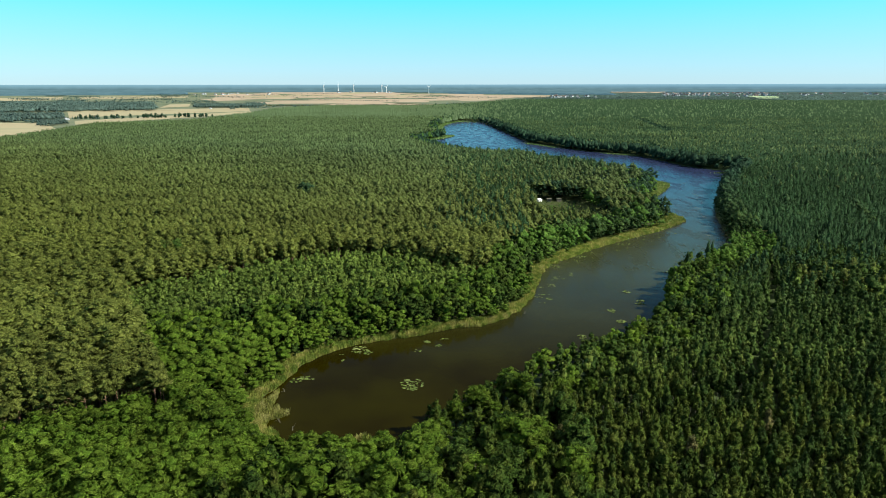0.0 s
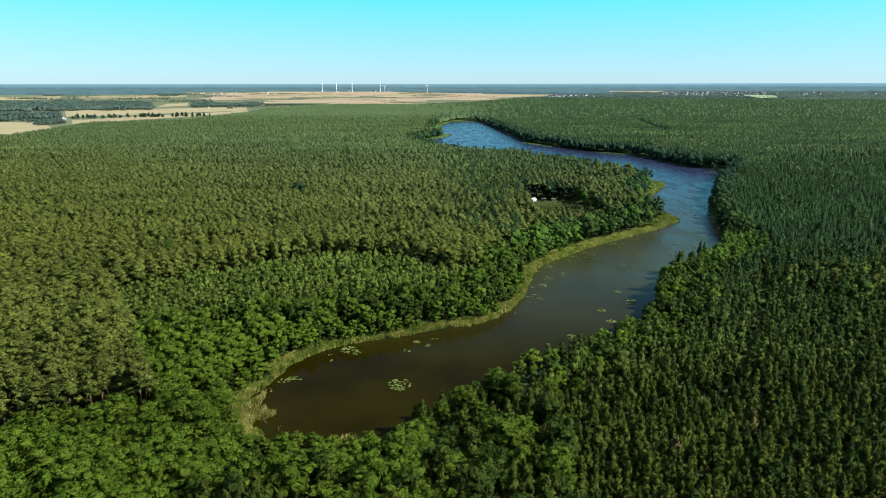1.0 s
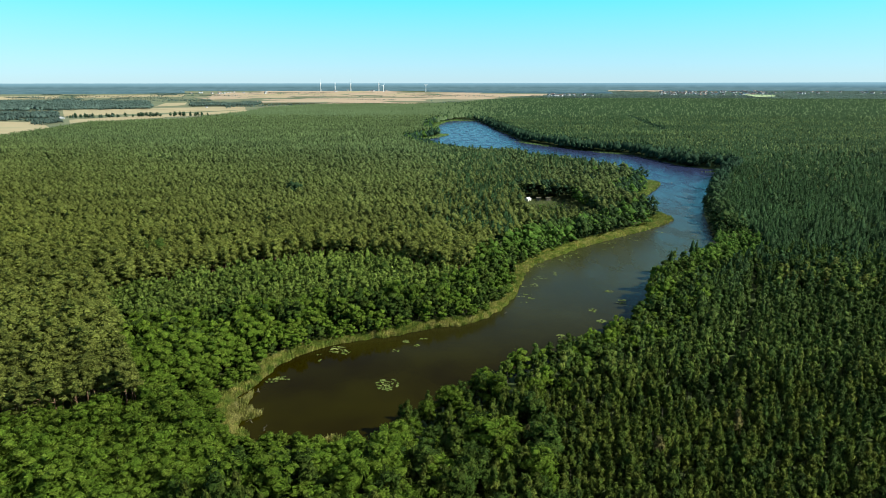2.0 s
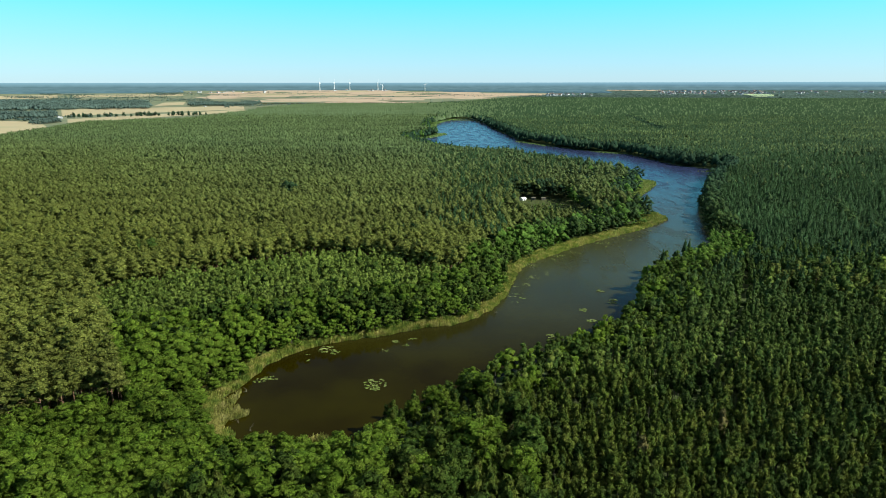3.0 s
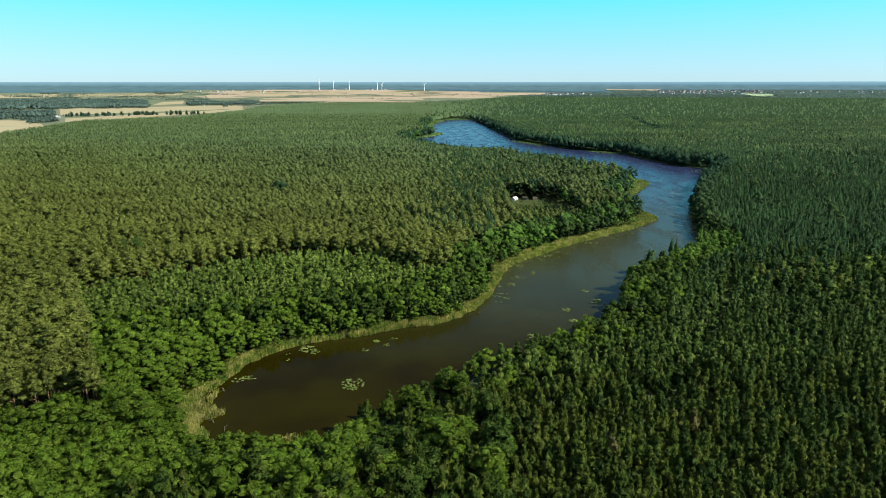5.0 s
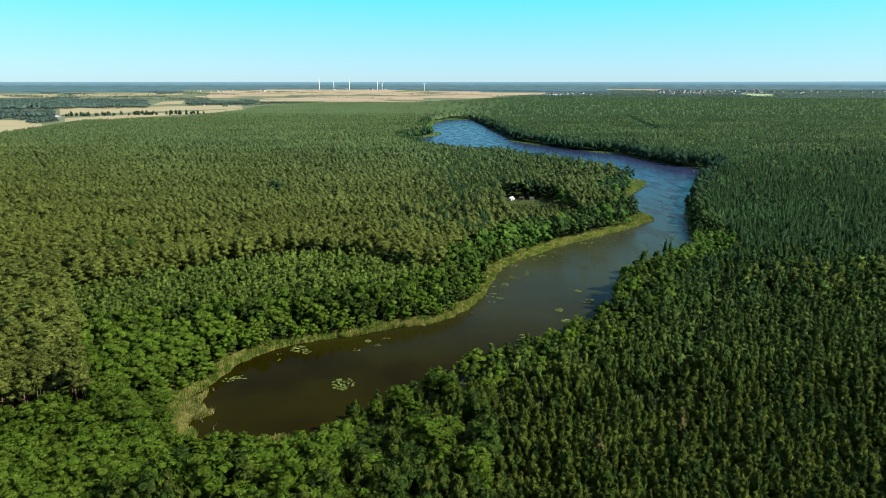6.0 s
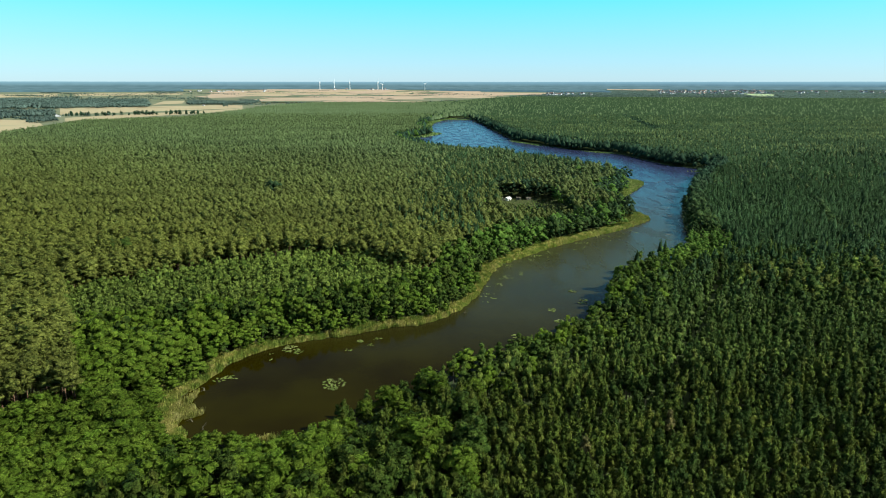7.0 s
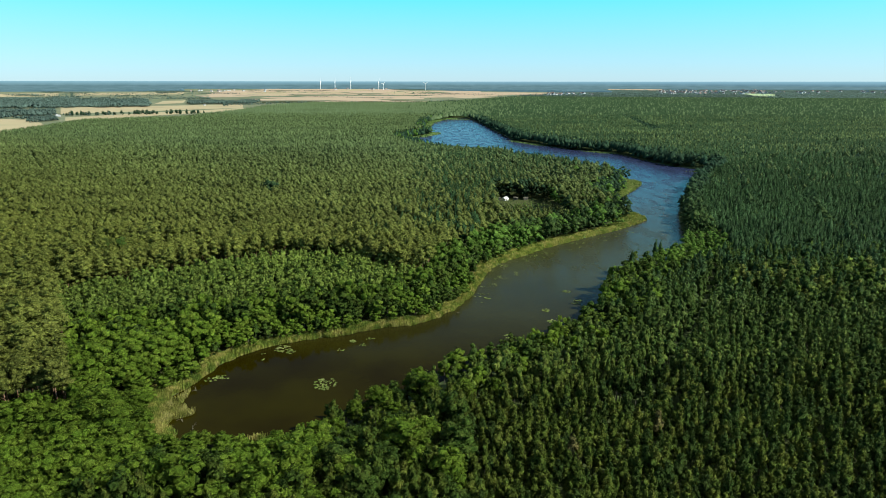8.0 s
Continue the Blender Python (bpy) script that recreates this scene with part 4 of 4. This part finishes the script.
# ---- houses and turbines ----
def box(x0, x1, y0, y1, z0, z1):
    v = np.array([(x, y, z) for z in (z0, z1) for x, y in ((x0, y0), (x1, y0), (x1, y1), (x0, y1))], float)
    f = np.array([(0, 3, 2), (0, 2, 1), (4, 5, 6), (4, 6, 7), (0, 1, 5), (0, 5, 4), (1, 2, 6), (1, 6, 5), (2, 3, 7), (2, 7, 6), (3, 0, 4), (3, 4, 7)])
    return v, f


def gable(w, l, eave, ridge, over=0.4):
    """Roof of two thick slopes over a body w wide and l long, ridge along y."""
    hw, hl = w / 2 + over, l / 2 + over
    drop = (ridge - eave) / (w / 2) * over
    ring = [(-hw, eave - drop), (0, ridge), (hw, eave - drop), (hw, eave - drop + 0.25), (0, ridge + 0.28), (-hw, eave - drop + 0.25)]
    v = np.array([(x, y, z) for y in (-hl, hl) for x, z in ring], float)
    f = []
    for i in range(6):
        j = (i + 1) % 6
        f += [(i, j, j + 6), (i, j + 6, i + 6)]
    f += [(0, 5, 4), (0, 4, 1), (1, 4, 3), (1, 3, 2), (6, 10, 11), (6, 7, 10), (7, 9, 10), (7, 8, 9)]
    return v, np.array(f)


def gable_walls(w, l, eave, ridge):
    hw, hl = w / 2, l / 2
    ring = [(-hw, 0), (hw, 0), (hw, eave), (0, ridge - 0.05), (-hw, eave)]
    v = np.array([(x, y, z) for y in (-hl, hl) for x, z in ring], float)
    f = []
    for i in range(5):
        j = (i + 1) % 5
        f += [(i, j, j + 5), (i, j + 5, i + 5)]
    f += [(0, 2, 1), (0, 4, 2), (4, 3, 2), (5, 6, 7), (5, 7, 9), (9, 7, 8)]
    return v, np.array(f)


def house(name, label, w, l, eave, ridge, roof, windows=2):
    ob = tagged(new(name), label, "house")
    wall = part("wall", gable_walls(w, l, eave, ridge), WHITE if roof is WHITE else PALE_WALL, ob)
    part("roof", gable(w, l, eave, ridge), roof, ob)
    for i in range(windows):
        x = (i + 0.5) / windows * w - w / 2
        part("window", box(x - 0.5, x + 0.5, -l / 2 - 0.04, -l / 2 + 0.05, 0.9, 2.1), SLATE, wall)
    return ob


def village():
    red = house("village_house", "pale distant village house with a red roof", 9, 12, 4.5, 8.5, ROOF)
    grey = house("village_house", "pale distant village house with a dark roof", 10, 14, 5.5, 9.0, SLATE)
    spots = []
    for u0, u1, d0, d1, n in ((0.33, 0.50, 5700, 8400, 150), (0.46, 0.72, 6300, 8200, 30), (0.14, 0.23, 5000, 5900, 18),
                              (-0.39, -0.27, 7000, 8300, 14), (-0.60, -0.59, 1950, 1990, 2), (-0.37, -0.34, 2920, 2990, 2), (-0.17, -0.08, 9000, 9500, 8)):
        for _ in range(n):
            spots.append((rng.uniform(u0, u1), rng.uniform(d0, d1)))
    for i, (u, d) in enumerate(spots):
        k = float(squeeze(u * d, d))
        x, y, z = spot(u, d, 4.0 if u > 0.12 else 1.0)
        source = (red, grey)[i % 2]
        ob = source if i < 2 else copy_thing(source, pose(0, 0, 0))
        s = k * (rng.uniform(1.3, 2.6) if d > 4500 else rng.uniform(0.7, 0.9))
        ob.matrix_world = pose(x, y, z, 0, 0, rng.uniform(-60, 60)) @ Matrix.Diagonal((s, s, s, 1))
        ob["group"] = "village houses"


def turbine(u, d, high, spin, facing):
    x, y, z = spot(u, d, 1.0)
    k = float(squeeze(u * d, d))
    ob = tagged(new("wind_turbine"), "white three-bladed wind turbine on the horizon", "wind turbine", "wind farm")
    part("tower", rod((0, 0, 0), (0, 0, high), high * 0.045, high * 0.03, 10), STEEL, ob)
    part("nacelle", box(-2, 2, -4.5, 6, high - 2, high + 2.4), STEEL, ob)
    hub = part("hub", rod((0, -7, high), (0, -4, high), 0.8, 1.9, 8), STEEL, ob)
    for i in range(3):
        a = radians(spin + i * 120)
        tip = np.array((math.sin(a), 0, math.cos(a)))
        v, f = box(-2.4, 2.4, -0.6, 0.6, 1.2, high * 0.42)
        v[4:, 0] *= 0.35
        v[4:, 1] *= 0.5
        side = np.array((math.cos(a), 0, -math.sin(a)))
        v = v[:, 0:1] * side + v[:, 1:2] * np.array((0, 1, 0)) + v[:, 2:3] * tip + (0, -5.6, high)
        part("blade", (v, f), STEEL, hub)
    ob.matrix_world = pose(x, y, z, 0, 0, facing) @ Matrix.Diagonal((k, k, k, 1))


village()
for u, d, high, spin, facing in ((-0.190, 9639, 118, 5, 84), (-0.168, 10026, 118, 2, 86), (-0.144, 9639, 122, 0, 84),
                                 (-0.101, 9639, 118, 3, 85), (-0.094, 8949, 82, 40, 15), (-0.029, 8639, 85, 58, 10)):
    turbine(u, d, high, spin, facing)

cottage = house("cottage", "small white gabled holiday house in a forest clearing", 4.0, 4.6, 1.7, 2.9, WHITE, 0)
cottage.matrix_world = pose(71, 575, 0.6, 0, 0, -45)
part("door", box(1.95, 2.05, -0.5, 0.5, 0, 1.7), SLATE, cottage)


def cabin(x, y, turn, w, l):
    ob = tagged(new("cabin"), "low grey cabin with a flat roof in the clearing", "cabin", "cabins in the clearing")
    wall = part("wall", box(-w / 2, w / 2, -l / 2, l / 2, 0, 2.3), DEADWOOD, ob)
    part("roof", box(-w / 2 - 0.3, w / 2 + 0.3, -l / 2 - 0.3, l / 2 + 0.3, 2.3, 2.5), DEADWOOD, ob)
    part("door", box(-0.4, 0.4, -l / 2 - 0.04, -l / 2 + 0.03, 0, 1.9), SLATE, wall)
    ob.matrix_world = pose(x, y, 0.6, 0, 0, turn)


for x, y, turn, w, l in ((65, 574, 5, 3, 2.5), (81, 577, -8, 4, 3), (90, 577, 10, 4, 3)):
    cabin(x, y, turn, w, l)


# ---- water's edge ----
def blades(x, y, base, high, count_label, name, material, wide):
    """Upright tapering blades, each one triangle, bent a little."""
    n = len(x)
    a = rng.uniform(0, 6.28, n)
    w = wide * rng.uniform(0.6, 1.3, n)
    lean = rng.normal(size=(n, 2)) * high[:, None] * 0.16
    p = np.stack([x, y, base], -1)
    side = np.stack([np.cos(a) * w, np.sin(a) * w, 0 * a], -1)
    top = p + np.stack([lean[:, 0], lean[:, 1], high], -1)
    v = np.stack([p - side, p + side, top], 1).reshape(-1, 3)
    ob = new(name, mesh_of(name, v, np.arange(3 * n).reshape(-1, 3), [material]))
    return tagged(ob, count_label, "reeds", kind="stuff")


def reeds():
    a = SHORE[:WEST_COUNT]
    step = np.roll(SHORE, -1, 0)[:WEST_COUNT] - a
    long = np.linalg.norm(step, axis=1)
    weight = long * np.maximum(150 / a[:, 1], 0.16) ** 1.5
    n = 150000
    i = rng.choice(len(a), n, p=weight / weight.sum())
    out = np.stack([-step[i, 1], step[i, 0]], -1) / long[i, None]
    off = rng.random(n)
    reach0 = reed_width(a[i, 0], a[i, 1]) + 5.5
    p = a[i] + step[i] * rng.random((n, 1)) + out * (-1.8 + off * (reach0 + 1.8))[:, None]
    x, y = p[:, 0], p[:, 1]
    d, west = bank(x, y)
    reach = reed_width(x, y) + 3.5 + 2.0 * patches(x, y, 14, 3)
    keep = ((y < 1150) | (rng.random(n) < 0.25)) & (d > -1.6 + 1.8 * patches(x, y, 9, 8)) & (d < reach) & (rng.random(n) < 0.35 + patches(x, y, 7, 5))
    x, y, d = x[keep], y[keep], d[keep]
    h = (1.2 + 1.1 * rng.random(len(x))) * (0.6 + 0.7 * patches(x, y, 11, 6)) * np.where(d > 5, 0.8, 1.0)
    blades(x, y, np.clip(d * 0.22, -0.5, 0.6) - 0.1, h, "yellow-green reed bed along the lake shore", "reed_bed", REED, 0.11 + 0.0008 * y)
    n = 4200
    a, q = rng.uniform(0, 6.28, n), np.sqrt(rng.random(n))
    q = q * (0.78 + 0.3 * np.sin(5 * a + 1) + 0.22 * np.sin(11 * a))
    x, y = -74.5 + 6.5 * q * np.cos(a) + 1.3 * np.sin(3 * a), 184 + 15 * q * np.sin(a)
    blades(x, y, np.full(n, -0.1), rng.uniform(0.9, 2.2, n), "bleached reeds standing in the shallow cove", "reed_bed", PALE_REED, 0.24)
    for cx, cy, n, rx, ry in ((156, 1146, 700, 22, 8), (256, 992, 500, 18, 7), (55, 1890, 700, 40, 10), (330, 776, 200, 12, 4)):
        x, y = cx + rng.normal(size=n) * rx * 0.5, cy + rng.normal(size=n) * ry * 0.5
        y = y - (x - cx) * (2.0 if cx == 156 else 0.85 if cx == 256 else 0)
        blades(x, y, np.full(n, 0.0), rng.uniform(0.8, 1.8, n), "pale strip of reeds at the far shore", "reed_strip", REED, 0.9)


def marsh():
    """Wide strips of low green marsh on the west bank, one sheet for each stretch of the shore."""
    a = SHORE[:WEST_COUNT]
    step = np.roll(SHORE, -1, 0)[:WEST_COUNT] - a
    step = np.stack([np.convolve(step[:, i], np.ones(5) / 5, "same") for i in (0, 1)], -1)
    out = np.stack([-step[:, 1], step[:, 0]], -1) / np.maximum(np.linalg.norm(step, axis=1), 1e-6)[:, None]
    wide = reed_width(a[:, 0], a[:, 1])
    for y0, y1, x0 in ((395, 700, 60), (1175, 1925, -90)):
        on = np.flatnonzero((a[:, 1] > y0) & (a[:, 1] < y1) & (a[:, 0] > x0))
        across = np.linspace(-0.1, 1, 7)
        reach = np.where(across[None] < 0, 2.0, (0.75 * wide[on] + 2)[:, None]) * across
        p = a[on][:, None] + out[on][:, None] * reach[..., None]
        z = 0.15 + 0.55 * np.clip(across + 0.4, 0, 1)[None] + rng.uniform(-0.08, 0.08, reach.shape)
        z[:, 0] = -0.2
        v = np.concatenate([p, z[..., None]], -1).reshape(-1, 3)
        tagged(new("marsh", mesh_of("marsh", v, sheet(7, len(on)), [MARSH], smooth=True)), "low bright green marsh grass along the lake", "marsh", kind="structure")


marsh()


def pad_patch(x, y, rx, ry, n):
    """Lily leaves afloat: notched rounds with a slightly raised rim."""
    v, f, m = [], [], 0
    for _ in range(n):
        a, q = rng.uniform(0, 6.28), math.sqrt(rng.random())
        cx, cy, r = q * rx * math.cos(a), q * ry * math.sin(a), rng.uniform(0.24, 0.52)
        t = np.linspace(0.25, 6.03, 8) + rng.uniform(0, 6.28)
        ring = np.stack([cx + r * np.cos(t), cy + r * np.sin(t), 0.03 + rng.uniform(0, 0.12, 8)], -1)
        v += [np.array([(cx, cy, 0.02)]), ring]
        f += [(m, m + i, m + i + 1) for i in range(1, 8)]
        m += 9
    ob = new("lily_patch", mesh_of("lily_patch", np.concatenate(v), np.array(f), [PAD]))
    ob.location = (x, y, 0.01)
    tagged(ob, "patch of pale green lily leaves afloat on the water", "water lilies", "lily patches", kind="stuff")


reeds()
PADS_COVE = [(-26.7, 208.2, 4, 5, 75), (-69, 211, 2.2, 2, 16), (-65.5, 213, 3, 1.6, 24), (-47, 236.5, 3, 2.5, 26), (-49, 241, 2, 1, 10), (-22, 247, 1.8, 1.5, 18), (-26, 238, 1.5, 1.5, 5), (-18, 243, 2, 1.2, 6), (-15, 250, 2.5, 1.5, 8), (-55, 228.5, 0.8, 0.8, 4)]
PADS_OPEN = [(43.9, 253, 1.8, 2.2, 30), (65.5, 271, 2.2, 1.8, 30), (64.8, 285, 1.8, 3, 28), (82.8, 300, 2.2, 2.2, 26), (81.5, 295.5, 2.4, 2, 30), (80, 314, 2.2, 2, 26), (113, 350, 2.4, 2, 18), (43, 324, 3, 3, 16), (49, 338, 3, 4, 14), (37, 303, 1, 1, 5), (50, 361, 4, 3, 16), (70, 383, 4, 3, 16), (80, 392, 3, 3, 12), (106, 416, 5, 3, 20), (57, 345, 2, 5, 10)]
for row in PADS_COVE + PADS_OPEN:
    pad_patch(*row)


def stray_pads():
    """Single lily leaves along the west bank."""
    for y0, y1, n in ((236, 262, 26), (300, 345, 34), (345, 470, 70)):
        k = np.flatnonzero((SHORE[:WEST_COUNT, 1] > y0) & (SHORE[:WEST_COUNT, 1] < y1) & (SHORE[:WEST_COUNT, 0] < 160))
        for _ in range(n // 3):
            p, q = SHORE[rng.choice(k)], np.array((0.55, -0.85))
            p = p + q * rng.uniform(2.5, 13) + rng.normal(size=2) * 1.5
            if bank(p[:1], p[1:])[0][0] < -1.5:
                pad_patch(p[0], p[1], rng.uniform(0.6, 2.0), rng.uniform(0.5, 1.4), int(rng.integers(2, 7)))


stray_pads()


def snag(x, y, length, turn, tilt):
    """A dead trunk that leans out of the water, with broken branches."""
    rods = [rod((0, 0, -0.5), (length, 0, 0), 0.16, 0.05, 5)]
    for i in range(4):
        f = 0.35 + 0.15 * i
        e = np.array((length * f, 0, -0.5 + 0.5 * f))
        rods.append(rod(e, e + rng.normal(size=3) * (0.5, 0.9, 0.5) + (0.4, 0, 0.3), 0.06, 0.02, 3))
    ob = new("dead_branch", solid("dead_branch", join(rods), DEADWOOD))
    ob.matrix_world = pose(x, y, 0.1, 0, -tilt, turn)
    tagged(ob, "bare grey dead branch sticking out of the lake", "dead branch", "dead branches")


for row in ((-71, 202, 1.4, 130, 50), (-62.5, 176, 1.4, 80, 60), (-67, 181, 2.0, 150, 30), (-73, 187, 3, 40, 25), (228, 590, 9, 200, 12),
            (233, 612, 7, 170, 15), (210, 545, 8, 190, 10), (199, 505, 6, 160, 14), (176, 440, 6, 180, 12), 
            (22, 281.5, 2.5, 300, 20), (244, 688, 7, 20, 8), (240, 683, 6, 60, 8)):
    snag(*row)

tuft_x, tuft_y = 12 + rng.normal(size=260) * 0.7, 278.5 + rng.normal(size=260) * 0.6
BLEACHED = plain("bleached_reed", (0.55, 0.5, 0.3), (0.7, 0.66, 0.45), 1.0)
blades(tuft_x, tuft_y, np.full(260, 0.0), rng.uniform(0.5, 1.3, 260), "bleached pale clump of reeds at the waterline", "reed_clump", BLEACHED, 0.2)

tuft_x, tuft_y = -40 + rng.normal(size=300) * 1.3, 170.5 + rng.normal(size=300) * 0.7
blades(tuft_x, tuft_y, np.full(300, 0.0), rng.uniform(1.2, 2.6, 300), "yellow-green clump of reeds at the waterline", "reed_clump", REED, 0.24)


def lone_tree(name, x, y, high, variant, leaf, label):
    """A tree that stands out from its stand by its colour."""
    crown, wood = variant
    tree = tagged(new(name), label, "tree")
    s = high / 13
    tree.matrix_world = pose(x, y, 0.5, 0, 0, rng.uniform(0, 360)) @ Matrix.Diagonal((s * 1.25, s * 1.25, s, 1))
    for name, piece, material in (("crown", crown, leaf), ("trunk", wood, DARK_BARK)):
        new(name, solid(name, piece, material)).parent = tree


lone_tree("yellow_tree", -18.7, 132.8, 11.5, VARIANTS[2][0][0], YELLOW, "yellowing broad-leaved tree among dark green neighbours")
lone_tree("dying_pine", 17.0, 156.2, 14.0, VARIANTS[1][0][0], RUST, "dying pine with rust-brown needles in the plantation")
lone_tree("dying_pine", 51.0, 150.2, 14.0, VARIANTS[1][0][1], RUST, "dying pine with rust-brown needles in the plantation")
lone_tree("dying_pine", 79.0, 165.2, 13.5, VARIANTS[1][0][2], RUST, "dying pine with rust-brown needles in the plantation")
